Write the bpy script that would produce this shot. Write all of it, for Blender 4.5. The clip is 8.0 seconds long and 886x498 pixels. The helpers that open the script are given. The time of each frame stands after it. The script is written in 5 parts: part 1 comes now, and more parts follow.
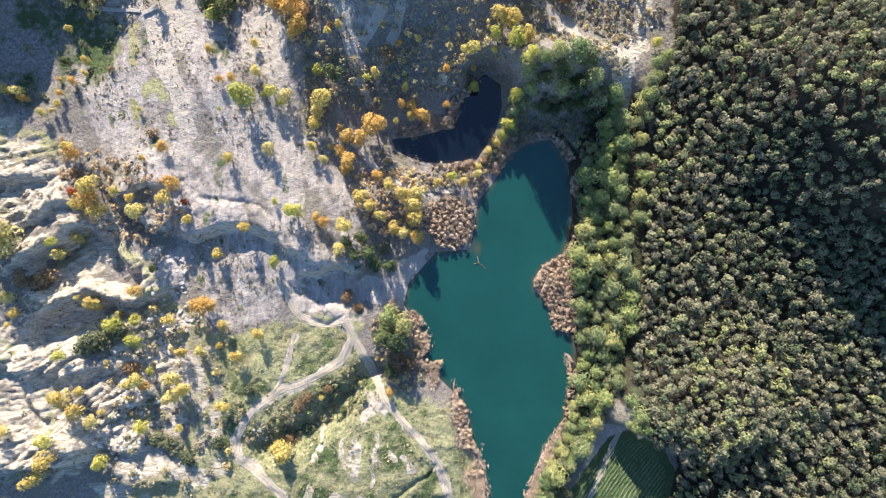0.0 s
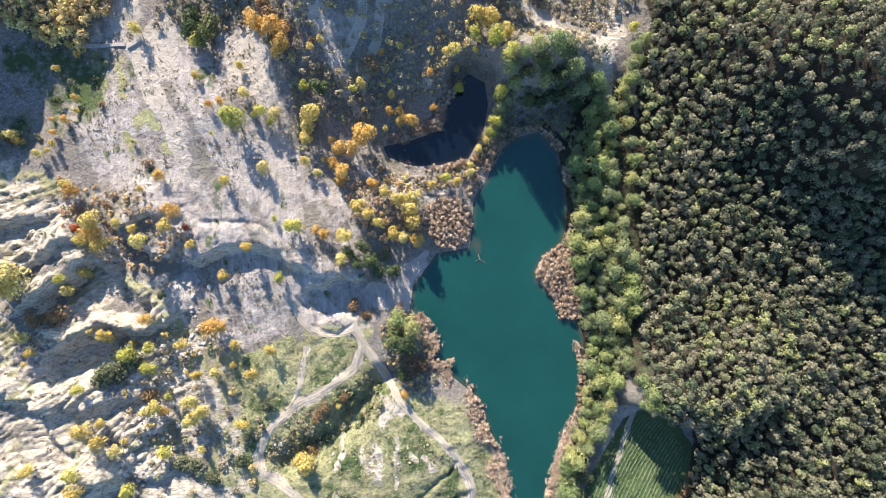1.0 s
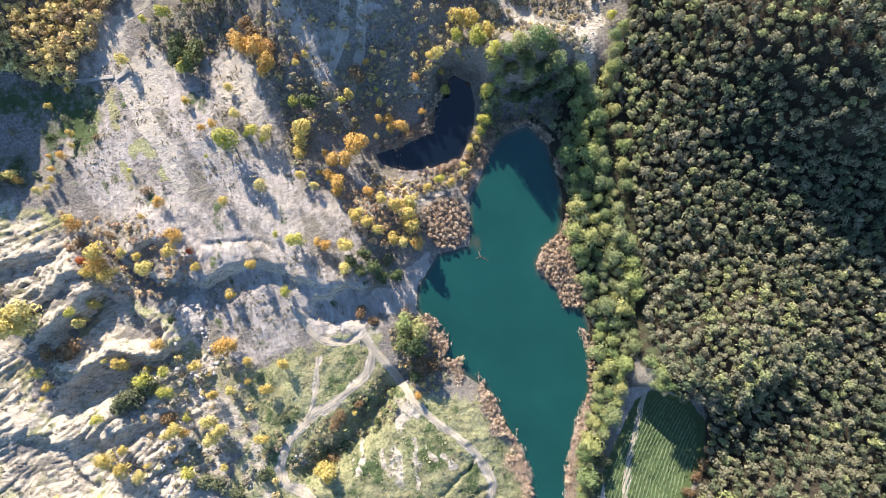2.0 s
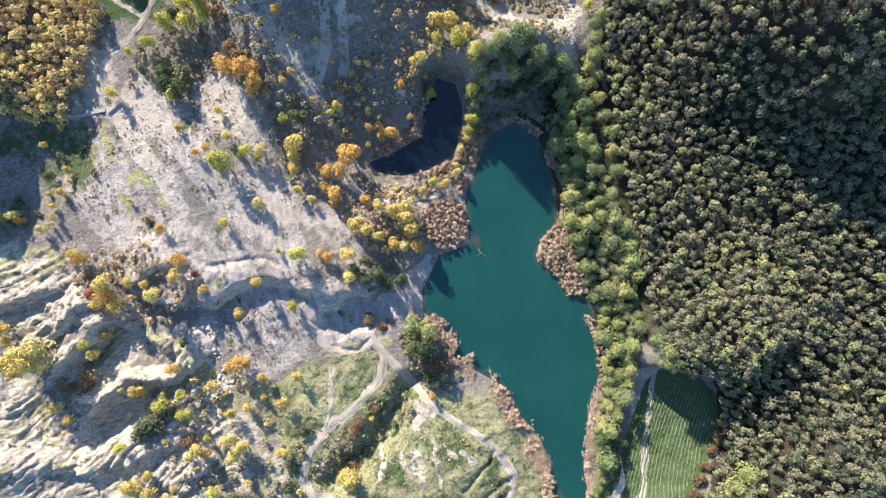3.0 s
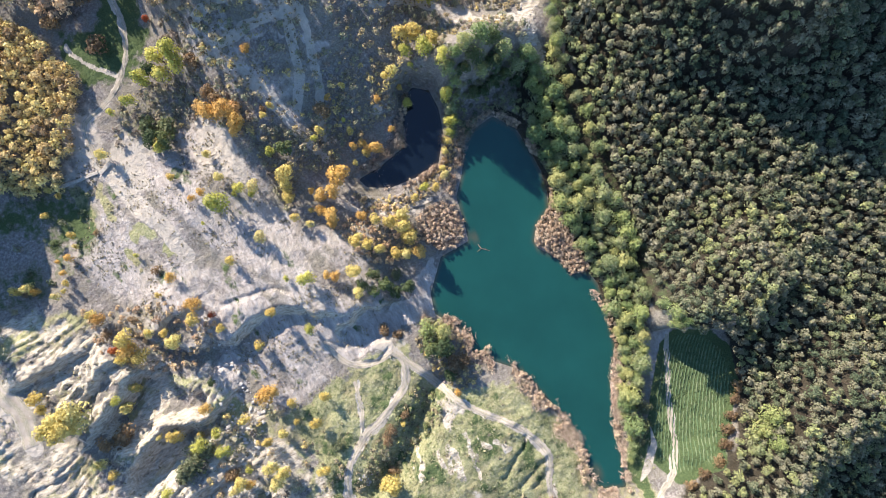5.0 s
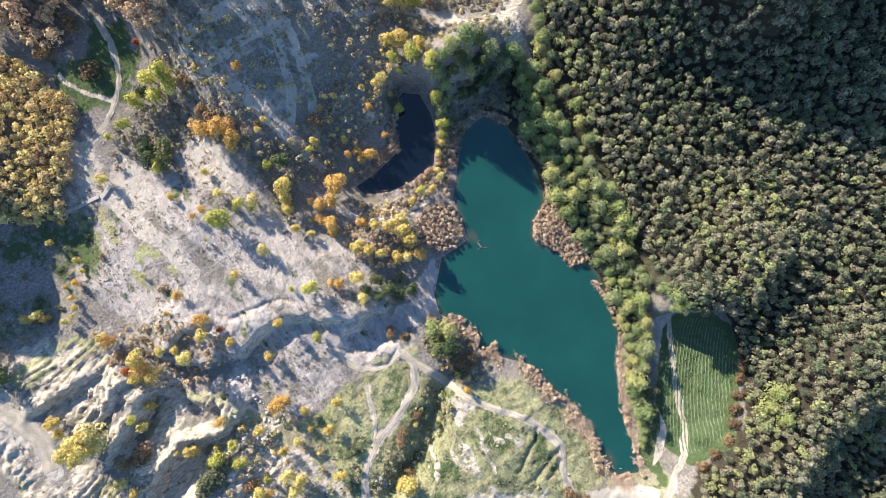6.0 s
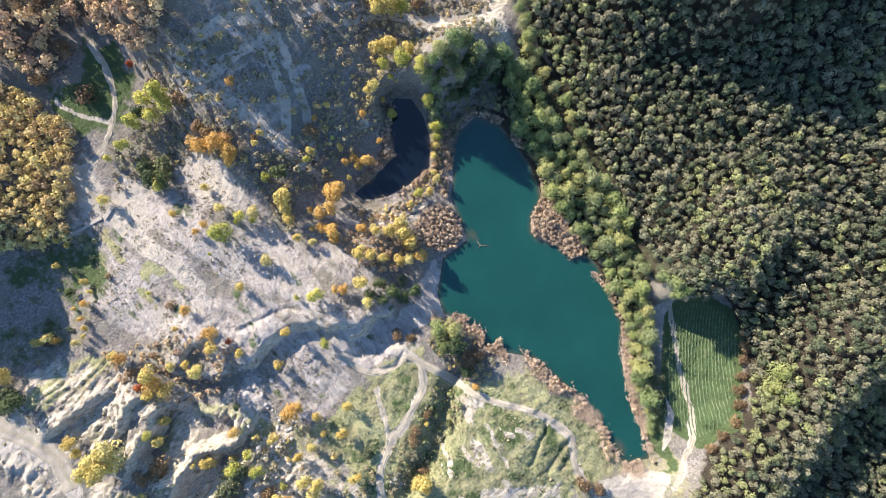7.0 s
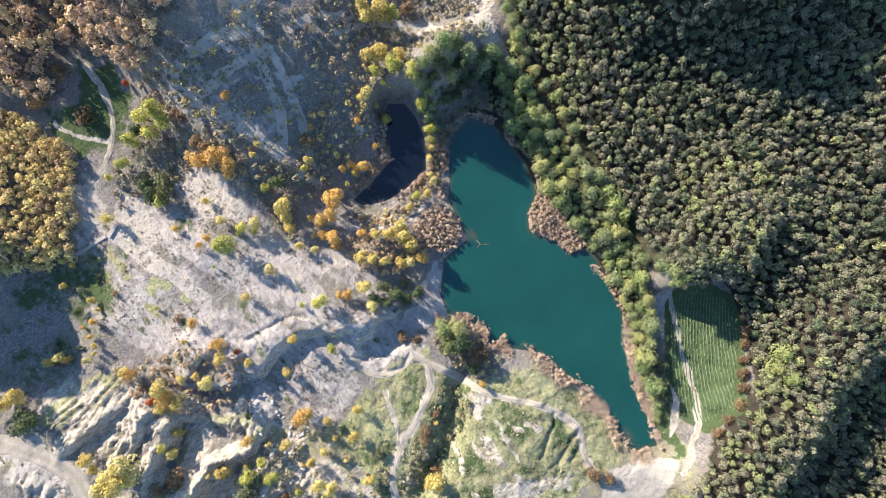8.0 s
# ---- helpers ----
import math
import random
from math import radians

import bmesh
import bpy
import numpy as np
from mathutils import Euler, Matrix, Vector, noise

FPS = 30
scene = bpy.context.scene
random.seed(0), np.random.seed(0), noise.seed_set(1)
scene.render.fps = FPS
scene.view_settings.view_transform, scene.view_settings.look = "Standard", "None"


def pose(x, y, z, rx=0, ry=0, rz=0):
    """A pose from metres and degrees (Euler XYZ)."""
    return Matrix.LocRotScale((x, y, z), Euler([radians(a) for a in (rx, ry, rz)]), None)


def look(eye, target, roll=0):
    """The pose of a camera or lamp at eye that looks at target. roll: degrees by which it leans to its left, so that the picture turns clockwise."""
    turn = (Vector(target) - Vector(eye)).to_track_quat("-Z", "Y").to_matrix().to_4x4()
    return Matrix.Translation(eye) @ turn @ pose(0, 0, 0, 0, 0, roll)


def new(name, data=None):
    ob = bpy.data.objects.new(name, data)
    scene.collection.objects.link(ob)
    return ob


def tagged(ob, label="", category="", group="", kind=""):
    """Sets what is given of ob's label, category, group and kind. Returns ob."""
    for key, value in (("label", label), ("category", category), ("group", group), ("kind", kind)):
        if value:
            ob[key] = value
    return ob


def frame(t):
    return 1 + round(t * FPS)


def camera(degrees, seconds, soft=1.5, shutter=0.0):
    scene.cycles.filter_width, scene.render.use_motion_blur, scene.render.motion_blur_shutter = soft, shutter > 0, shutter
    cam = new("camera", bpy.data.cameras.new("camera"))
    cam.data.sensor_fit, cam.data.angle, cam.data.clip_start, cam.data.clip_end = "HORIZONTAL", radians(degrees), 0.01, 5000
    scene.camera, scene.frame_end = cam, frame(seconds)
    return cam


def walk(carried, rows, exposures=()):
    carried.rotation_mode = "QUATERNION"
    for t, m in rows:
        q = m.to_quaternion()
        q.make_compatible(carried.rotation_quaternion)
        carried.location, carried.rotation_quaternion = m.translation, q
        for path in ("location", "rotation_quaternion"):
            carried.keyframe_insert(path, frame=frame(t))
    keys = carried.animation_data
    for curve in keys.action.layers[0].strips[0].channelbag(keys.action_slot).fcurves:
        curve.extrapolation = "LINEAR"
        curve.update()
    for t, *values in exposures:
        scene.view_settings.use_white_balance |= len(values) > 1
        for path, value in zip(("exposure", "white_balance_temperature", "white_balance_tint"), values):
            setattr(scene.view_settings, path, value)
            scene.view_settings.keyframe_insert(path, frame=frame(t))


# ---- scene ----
cam = camera(75.7, 8.0, 0.85)
# seconds, east, north, height, turn of the drone as it climbs
ROWS = [
    (0.0, 0.000, -0.000, 252.200, -0.000),
    (0.5, -0.121, 0.107, 254.114, -2.780),
    (1.0, -0.233, 0.226, 256.028, -5.470),
    (1.5, -0.337, 0.357, 257.943, -8.040),
    (3.0, -0.584, 0.817, 263.685, -15.760),
    (3.5, -0.638, 0.993, 265.599, -18.610),
    (4.0, -0.683, 1.174, 267.514, -21.170),
    (4.5, -0.721, 1.360, 269.428, -23.400),
    (6.0, -0.790, 1.941, 275.170, -29.210),
    (6.5, -0.796, 2.143, 277.085, -30.970),
    (7.0, -0.801, 2.346, 278.999, -32.500),
    (7.5, -0.801, 2.552, 280.913, -33.920),
    (8.0, -0.786, 2.763, 282.827, -35.450),
]
walk(cam, [(t, pose(x, y, z, 0, 0, turn)) for t, x, y, z, turn in ROWS])

# ---- daylight: low autumn sun ----
SUN_AZ, SUN_EL = math.atan2(-0.235, 0.972), radians(26.5)
sun_way = Vector((math.sin(SUN_AZ) * math.cos(SUN_EL), math.cos(SUN_AZ) * math.cos(SUN_EL), math.sin(SUN_EL)))
world = bpy.data.worlds.new("sky")
world.use_nodes = True
scene.world = world
sky = world.node_tree.nodes.new("ShaderNodeTexSky")
sky.sky_type, sky.sun_disc, sky.sun_elevation, sky.sun_rotation = "NISHITA", False, SUN_EL, SUN_AZ
sky.altitude, sky.dust_density, sky.ozone_density = 300, 0.1, 5.0
back = world.node_tree.nodes["Background"]
back.inputs["Strength"].default_value = 0.135
world.node_tree.links.new(sky.outputs[0], back.inputs[0])
sun = new("sun", bpy.data.lights.new("sun", "SUN"))
sun.data.energy, sun.data.angle, sun.data.color = 5.0, radians(0.6), (1.0, 0.888, 0.77)
sun.matrix_world = look(tuple(sun_way * 800), (0, 0, 0))
scene.view_settings.exposure = 1.25

rng = np.random.default_rng(7)


# ---- materials ----
def material(name, rough=0.8, spec=0.3):
    m = bpy.data.materials.new(name)
    m.use_nodes = True
    n, l = m.node_tree.nodes, m.node_tree.links
    b = n["Principled BSDF"]
    b.inputs["Roughness"].default_value = rough
    b.inputs["Specular IOR Level"].default_value = spec
    return m, n, l, b


def noise_node(n, l, scale, detail=5.0, rough=0.6, coord=None):
    t = n.new("ShaderNodeTexNoise")
    t.inputs["Scale"].default_value, t.inputs["Detail"].default_value, t.inputs["Roughness"].default_value = scale, detail, rough
    if coord is not None:
        l.new(coord, t.inputs["Vector"])
    return t.outputs["Fac"]


def ramp(n, l, fac, stops):
    r = n.new("ShaderNodeValToRGB")
    while len(r.color_ramp.elements) < len(stops):
        r.color_ramp.elements.new(0.5)
    for e, (p, c) in zip(r.color_ramp.elements, stops):
        e.position, e.color = p, (*c, 1)
    l.new(fac, r.inputs["Fac"])
    return r.outputs["Color"]


def mix(n, l, fac, a, b, blend="MIX"):
    m = n.new("ShaderNodeMix")
    m.data_type, m.blend_type = "RGBA", blend
    for sock, v in ((m.inputs[0], fac), (m.inputs[6], a), (m.inputs[7], b)):
        if isinstance(v, (int, float)):
            sock.default_value = v
        elif isinstance(v, tuple):
            sock.default_value = (*v, 1)
        else:
            l.new(v, sock)
    return m.outputs[2]


def maths(n, l, op, a, b=0.0):
    m = n.new("ShaderNodeMath")
    m.operation = op
    for sock, v in ((m.inputs[0], a), (m.inputs[1], b)):
        if isinstance(v, (int, float)):
            sock.default_value = v
        else:
            l.new(v, sock)
    return m.outputs[0]


def bump(n, l, b, height, strength, distance):
    k = n.new("ShaderNodeBump")
    k.inputs["Strength"].default_value, k.inputs["Distance"].default_value = strength, distance
    l.new(height, k.inputs["Height"])
    l.new(k.outputs["Normal"], b.inputs["Normal"])


def plain_material(name, light, dark, scale, rough=0.8, relief=0.1):
    m, n, l, b = material(name, rough)
    co = n.new("ShaderNodeTexCoord").outputs["Object"]
    f = noise_node(n, l, scale, 6, 0.65, co)
    g = noise_node(n, l, scale * 0.17, 3, 0.5, co)
    c = ramp(n, l, f, [(0.3, dark), (0.7, light)])
    l.new(mix(n, l, maths(n, l, "MULTIPLY", g, 0.5), c, tuple(0.6 * v for v in dark)), b.inputs["Base Color"])
    bump(n, l, b, f, 0.6, relief)
    return m


def leaf_material(name, stops, through_leaf=0.3, per_tree="object"):
    """Foliage: a tone for each tree, and each spray of leaves a little off it."""
    m, n, l, b = material(name, 0.65, 0.2)
    if per_tree == "object":
        tree = n.new("ShaderNodeObjectInfo").outputs["Random"]
    else:
        a = n.new("ShaderNodeAttribute")
        a.attribute_name = "tint"
        tree = a.outputs["Fac"]
    spray = n.new("ShaderNodeNewGeometry").outputs["Random Per Island"]
    f = maths(n, l, "ADD", maths(n, l, "MULTIPLY", tree, 0.78), maths(n, l, "MULTIPLY", spray, 0.22))
    c = ramp(n, l, f, stops)
    hsv = n.new("ShaderNodeHueSaturation")
    l.new(c, hsv.inputs["Color"])
    l.new(maths(n, l, "ADD", maths(n, l, "MULTIPLY", spray, 0.45), 0.78), hsv.inputs["Value"])
    c = hsv.outputs["Color"]
    l.new(c, b.inputs["Base Color"])
    tr = n.new("ShaderNodeBsdfTranslucent")
    l.new(c, tr.inputs["Color"])
    mx = n.new("ShaderNodeMixShader")
    mx.inputs[0].default_value = through_leaf
    l.new(b.outputs[0], mx.inputs[1])
    l.new(tr.outputs[0], mx.inputs[2])
    l.new(mx.outputs[0], n["Material Output"].inputs["Surface"])
    return m


LEAVES = {
    "yellow": leaf_material("yellow_leaves", [(0.0, (0.51, 0.37, 0.11)), (0.4, (0.58, 0.45, 0.14)), (0.75, (0.61, 0.52, 0.18)), (1.0, (0.54, 0.46, 0.22))]),
    "orange": leaf_material("orange_leaves", [(0.0, (0.50, 0.29, 0.09)), (0.5, (0.60, 0.38, 0.11)), (1.0, (0.58, 0.39, 0.13))]),
    "red": leaf_material("red_leaves", [(0.0, (0.34, 0.07, 0.03)), (1.0, (0.40, 0.13, 0.05))]),
    "lime": leaf_material("yellow_green_leaves", [(0.0, (0.33, 0.33, 0.08)), (0.5, (0.45, 0.43, 0.10)), (1.0, (0.58, 0.53, 0.14))]),
    "green": leaf_material("green_leaves", [(0.0, (0.05, 0.075, 0.035)), (0.5, (0.09, 0.12, 0.05)), (1.0, (0.16, 0.175, 0.065))]),
    "bank": leaf_material("bank_leaves", [(0.0, (0.12, 0.17, 0.07)), (0.25, (0.20, 0.26, 0.10)), (0.45, (0.29, 0.29, 0.16)), (0.62, (0.27, 0.33, 0.11)), (0.8, (0.37, 0.37, 0.15)), (1.0, (0.46, 0.42, 0.17))]),
    "rust": leaf_material("rust_leaves", [(0.0, (0.42, 0.24, 0.11)), (0.5, (0.58, 0.36, 0.14)), (1.0, (0.60, 0.42, 0.17))]),
    "olive": leaf_material("olive_leaves", [(0.0, (0.08, 0.10, 0.05)), (0.5, (0.12, 0.145, 0.065)), (1.0, (0.17, 0.185, 0.085))]),
    "grey": leaf_material("grey_green_leaves", [(0.0, (0.10, 0.115, 0.06)), (1.0, (0.19, 0.20, 0.11))]),
    "brown": leaf_material("brown_leaves", [(0.0, (0.14, 0.09, 0.05)), (0.5, (0.24, 0.16, 0.09)), (1.0, (0.33, 0.22, 0.11))]),
}
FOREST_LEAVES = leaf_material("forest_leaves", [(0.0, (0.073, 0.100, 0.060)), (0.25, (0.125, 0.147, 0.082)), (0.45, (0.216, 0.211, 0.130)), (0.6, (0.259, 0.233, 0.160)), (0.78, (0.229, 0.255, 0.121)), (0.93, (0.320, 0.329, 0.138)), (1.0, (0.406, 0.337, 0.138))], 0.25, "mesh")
WOODS_LEAVES = leaf_material("russet_woods_leaves", [(0.0, (0.330, 0.231, 0.143)), (0.35, (0.528, 0.385, 0.187)), (0.7, (0.682, 0.539, 0.220)), (1.0, (0.726, 0.627, 0.264))], 0.25, "mesh")
SCRUB_LEAVES = leaf_material("scrub_leaves", [(0.0, (0.182, 0.156, 0.130)), (0.3, (0.325, 0.260, 0.195)), (0.5, (0.260, 0.280, 0.169)), (0.68, (0.390, 0.312, 0.208)), (0.84, (0.494, 0.390, 0.182)), (0.96, (0.676, 0.520, 0.169)), (1.0, (0.715, 0.572, 0.182))], 0.25, "mesh")
BROWN_LEAVES = leaf_material("brown_woods_leaves", [(0.0, (0.330, 0.220, 0.154)), (0.4, (0.506, 0.352, 0.220)), (0.7, (0.605, 0.440, 0.253)), (1.0, (0.660, 0.517, 0.253))], 0.25, "mesh")
TAN_LEAVES = leaf_material("dry_reed_heads", [(0.0, (0.35, 0.25, 0.17)), (0.4, (0.50, 0.375, 0.26)), (0.8, (0.61, 0.47, 0.34)), (1.0, (0.56, 0.45, 0.25))], 0.2, "mesh")
BARK = plain_material("bark", (0.16, 0.12, 0.09), (0.07, 0.05, 0.04), 3.0)
STONE = plain_material("pale_stone", (0.62, 0.58, 0.53), (0.38, 0.35, 0.31), 1.2, 0.85, 0.15)
CONCRETE = plain_material("old_concrete", (0.50, 0.46, 0.40), (0.33, 0.30, 0.26), 1.0, 0.85, 0.05)
DEADWOOD = plain_material("dead_wood", (0.34, 0.26, 0.19), (0.18, 0.13, 0.09), 2.0)


def blade_material(name, stops):
    m, n, l, b = material(name, 0.7, 0.2)
    r = n.new("ShaderNodeNewGeometry").outputs["Random Per Island"]
    l.new(ramp(n, l, r, stops), b.inputs["Base Color"])
    return m


REED = blade_material("dry_reed", [(0.0, (0.33, 0.24, 0.19)), (0.4, (0.54, 0.42, 0.33)), (0.75, (0.67, 0.55, 0.45)), (1.0, (0.45, 0.38, 0.23))])
GRASS = blade_material("meadow_grass", [(0.0, (0.13, 0.15, 0.06)), (0.35, (0.24, 0.245, 0.11)), (0.7, (0.32, 0.30, 0.16)), (1.0, (0.40, 0.37, 0.22))])
TUFT = blade_material("dry_tuft", [(0.0, (0.121, 0.101, 0.074)), (0.5, (0.257, 0.209, 0.135)), (1.0, (0.405, 0.351, 0.189))])
CROP = blade_material("young_crop", [(0.0, (0.072, 0.114, 0.054)), (0.5, (0.096, 0.144, 0.066)), (1.0, (0.138, 0.168, 0.090))])


def ground_material():
    """Clay, rock, turf, dirt track and leaf litter, laid out by the sheet's own zones."""
    m, n, l, b = material("open_ground", 0.95, 0.1)
    co = n.new("ShaderNodeTexCoord").outputs["Object"]
    fine, mid, wide = noise_node(n, l, 1.6, 6, 0.7, co), noise_node(n, l, 0.35, 6, 0.65, co), noise_node(n, l, 0.06, 5, 0.6, co)
    grit = noise_node(n, l, 0.9, 8, 0.75, co)

    def zone(name):
        a = n.new("ShaderNodeAttribute")
        a.attribute_name = name
        return a.outputs["Fac"]

    def soft(z, k=0.5):
        s = n.new("ShaderNodeMapRange")
        l.new(maths(n, l, "ADD", z, maths(n, l, "MULTIPLY", maths(n, l, "SUBTRACT", mid, 0.5), k * 2)), s.inputs["Value"])
        s.inputs["From Min"].default_value, s.inputs["From Max"].default_value = 0.35, 0.65
        return s.outputs["Result"]

    litter = ramp(n, l, grit, [(0.3, (0.085, 0.075, 0.07)), (0.48, (0.22, 0.195, 0.178)), (0.66, (0.43, 0.39, 0.355))])
    litter = mix(n, l, soft(wide, 0.3), litter, ramp(n, l, fine, [(0.3, (0.12, 0.112, 0.085)), (0.7, (0.33, 0.295, 0.235))]))
    turned = n.new("ShaderNodeMapping")
    turned.inputs["Rotation"].default_value, turned.inputs["Scale"].default_value = (0, 0, radians(-16)), (1, 0.28, 1)
    l.new(co, turned.inputs["Vector"])
    wash = noise_node(n, l, 0.5, 6, 0.62, turned.outputs[0])
    clay = ramp(n, l, wash, [(0.3, (0.30, 0.262, 0.238)), (0.5, (0.42, 0.378, 0.340)), (0.7, (0.55, 0.498, 0.452))])
    clay = mix(n, l, ramp(n, l, fine, [(0.55, (0, 0, 0)), (0.68, (0.8, 0.8, 0.8))]), clay, (0.22, 0.185, 0.16))
    clay = mix(n, l, ramp(n, l, wide, [(0.54, (0, 0, 0)), (0.68, (0.45, 0.45, 0.45))]), clay, (0.33, 0.30, 0.24))
    bed = n.new("ShaderNodeMapping")
    bed.inputs["Rotation"].default_value, bed.inputs["Scale"].default_value = (0, 0, radians(-28)), (0.35, 1.2, 1.2)
    l.new(co, bed.inputs["Vector"])
    rock = ramp(n, l, noise_node(n, l, 0.7, 8, 0.72, bed.outputs[0]), [(0.32, (0.22, 0.18, 0.135)), (0.48, (0.44, 0.385, 0.305)), (0.66, (0.64, 0.58, 0.475))])
    turf = ramp(n, l, grit, [(0.3, (0.18, 0.19, 0.09)), (0.5, (0.33, 0.325, 0.17)), (0.72, (0.50, 0.46, 0.31))])
    turf = mix(n, l, ramp(n, l, wide, [(0.45, (0, 0, 0)), (0.62, (0.6, 0.6, 0.6))]), turf, (0.28, 0.235, 0.14))
    green = ramp(n, l, fine, [(0.3, (0.05, 0.078, 0.034)), (0.7, (0.115, 0.15, 0.065))])
    dirt = ramp(n, l, mid, [(0.3, (0.40, 0.355, 0.295)), (0.7, (0.52, 0.465, 0.395))])
    # near-black leaf litter and shore mud; shade under crowns is put into it
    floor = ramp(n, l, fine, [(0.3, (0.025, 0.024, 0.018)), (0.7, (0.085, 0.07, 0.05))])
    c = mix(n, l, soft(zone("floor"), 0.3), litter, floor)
    for name, col, k in (("clay", clay, 0.5), ("turf", turf, 0.6), ("green", green, 0.6), ("rock", rock, 0.5), ("dirt", dirt, 0.25)):
        c = mix(n, l, soft(zone(name), k), c, col)
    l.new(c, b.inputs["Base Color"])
    strata = n.new("ShaderNodeMapping")
    strata.inputs["Rotation"].default_value, strata.inputs["Scale"].default_value = (0, 0, radians(-28)), (0.3, 1.3, 1.3)
    l.new(co, strata.inputs["Vector"])
    layer = noise_node(n, l, 0.8, 7, 0.7, strata.outputs[0])
    grit = mix(n, l, zone("rock"), grit, layer)
    bump(n, l, b, maths(n, l, "ADD", grit, maths(n, l, "MULTIPLY", mid, 1.5)), 1.0, 0.9)
    return m


def track_material():
    """Trodden pale dirt, barest in the ruts, weedy between and beside them."""
    m, n, l, b = material("track_dirt", 0.95, 0.1)
    co = n.new("ShaderNodeTexCoord").outputs["Object"]
    fine, mid = noise_node(n, l, 1.8, 6, 0.7, co), noise_node(n, l, 0.3, 5, 0.6, co)
    a = n.new("ShaderNodeAttribute")
    a.attribute_name = "rut"
    dirt = ramp(n, l, mid, [(0.3, (0.31, 0.265, 0.215)), (0.7, (0.44, 0.385, 0.32))])
    weeds = ramp(n, l, fine, [(0.35, (0.22, 0.20, 0.13)), (0.65, (0.42, 0.38, 0.30))])
    k = maths(n, l, "ADD", a.outputs["Fac"], maths(n, l, "MULTIPLY", maths(n, l, "SUBTRACT", fine, 0.5), 1.2))
    l.new(mix(n, l, ramp(n, l, k, [(0.1, (0, 0, 0)), (0.6, (1, 1, 1))]), weeds, dirt), b.inputs["Base Color"])
    bump(n, l, b, fine, 0.8, 0.15)
    return m


def water_material(name, deep, shoal):
    """Murky lake water: silt gives it its colour, the surface mirrors the sky."""
    m, n, l, b = material(name, 0.06, 0.5)
    a = n.new("ShaderNodeAttribute")
    a.attribute_name = "shoal"
    co = n.new("ShaderNodeTexCoord").outputs["Object"]
    wisps = noise_node(n, l, 0.035, 4, 0.55, co)
    c = mix(n, l, ramp(n, l, wisps, [(0.35, (0, 0, 0)), (0.7, (0.7, 0.7, 0.7))]), deep, tuple(v * 1.35 for v in deep))
    l.new(mix(n, l, a.outputs["Fac"], c, shoal), b.inputs["Base Color"])
    bump(n, l, b, noise_node(n, l, 1.2, 3, 0.5, co), 0.05, 0.05)
    return m


WATER = water_material("teal_lake_water", (0.0072, 0.050, 0.043), (0.07, 0.066, 0.044))
POND_WATER = water_material("dark_pond_water", (0.003, 0.006, 0.011), (0.025, 0.022, 0.018))
GROUND = ground_material()
TRACK = track_material()


# ---- plan: outlines and lines of the place, east and north in metres ----
LAKE = [(36.5, 47.2), (47.8, 49.0), (55.2, 39.0), (57.0, 25.2), (57.5, 14.0), (55.8, 4.0), (53.0, -2.8), (44.5, -7.8), (40.5, -13.5), (41.0, -17.8), (47.8, -26.0), (50.2, -35.2), (57.0, -37.2), (59.0, -44.8), (56.5, -62.2), (54.0, -76.0), (45.2, -89.8), (41.5, -102.2), (36.5, -112.2)] + [(37.7, -110.4), (35.0, -123.9), (29.5, -138.9), (17.6, -133.9), (15.1, -125.2), (17.4, -114.8), (13.1, -101.4), (12.6, -92.5)] + [(16.0, -104.8), (14.5, -93.5), (10.2, -76.0), (7.0, -66.0), (-4.8, -54.8), (-9.8, -48.5), (-8.0, -41.0), (-12.2, -32.2), (-18.0, -24.8), (-15.5, -14.8), (-3.5, -1.0), (11.5, 0.2), (13.5, 10.2), (15.2, 21.5), (22.8, 30.8), (26.5, 40.2)]
POND = [(19.0, 77.8), (26.0, 72.8), (26.5, 62.8), (23.5, 51.5), (15.2, 39.0), (4.0, 37.2), (-11.0, 38.2), (-21.0, 43.2), (-23.5, 49.0), (-11.0, 50.2), (2.8, 54.0), (7.0, 65.2), (11.5, 69.0), (13.5, 75.2)]
QUARRY_FLOOR = [(-161.0, 49.2), (-156.5, 73.1), (-146.7, 81.1), (-145.3, 98.9), (-132.4, 117.1), (-110.6, 112.3), (-84.2, 105.5), (-68.4, 89.4), (-63.7, 77.4), (-66.1, 59.2), (-56.4, 34.7), (-40.4, 27.3), (-35.2, 14.9), (-32.0, 0.2), (-35.6, -12.1), (-55.4, -24.5), (-69.9, -14.5), (-77.4, -29.3), (-118.7, -25.5), (-127.8, -9.5), (-110.0, 5.1), (-128.0, 14.6), (-130.1, 26.5), (-153.5, 46.2)]
NORTH_SCREES = [(-53.2, 141.4), (-29.5, 138.6), (-8.2, 138.3), (12.1, 126.7), (-0.9, 104.9), (-20.1, 85.7), (-30.0, 67.7), (-41.0, 77.9), (-46.9, 94.0), (-53.0, 110.4), (-61.4, 126.3), (-70.6, 141.4)]
BEACH = [(-73.5, -9.8), (-56.0, -9.8), (-36.0, -14.8), (-21.0, -9.8), (-6.0, 2.8), (-2.2, -1.0), (-11.0, -12.2), (-18.5, -22.2), (-36.0, -26.0), (-46.0, -29.8), (-66.0, -26.0)]
BADLANDS = [(-200.9, 56.2), (-177.7, 56.4), (-160.5, 45.5), (-156.5, 26.6), (-142.7, 10.0), (-139.3, 3.9), (-125.8, 0.2), (-118.6, -12.0), (-111.2, -29.1), (-130.7, -43.8), (-111.1, -48.7), (-127.3, -82.3), (-143.4, -86.7), (-156.5, -94.5), (-183.6, -100.7), (-200.7, -99.6)] + [(-231.2, 15.1), (-231.3, 42.0), (-213.1, 68.3), (-189.7, 55.0)]
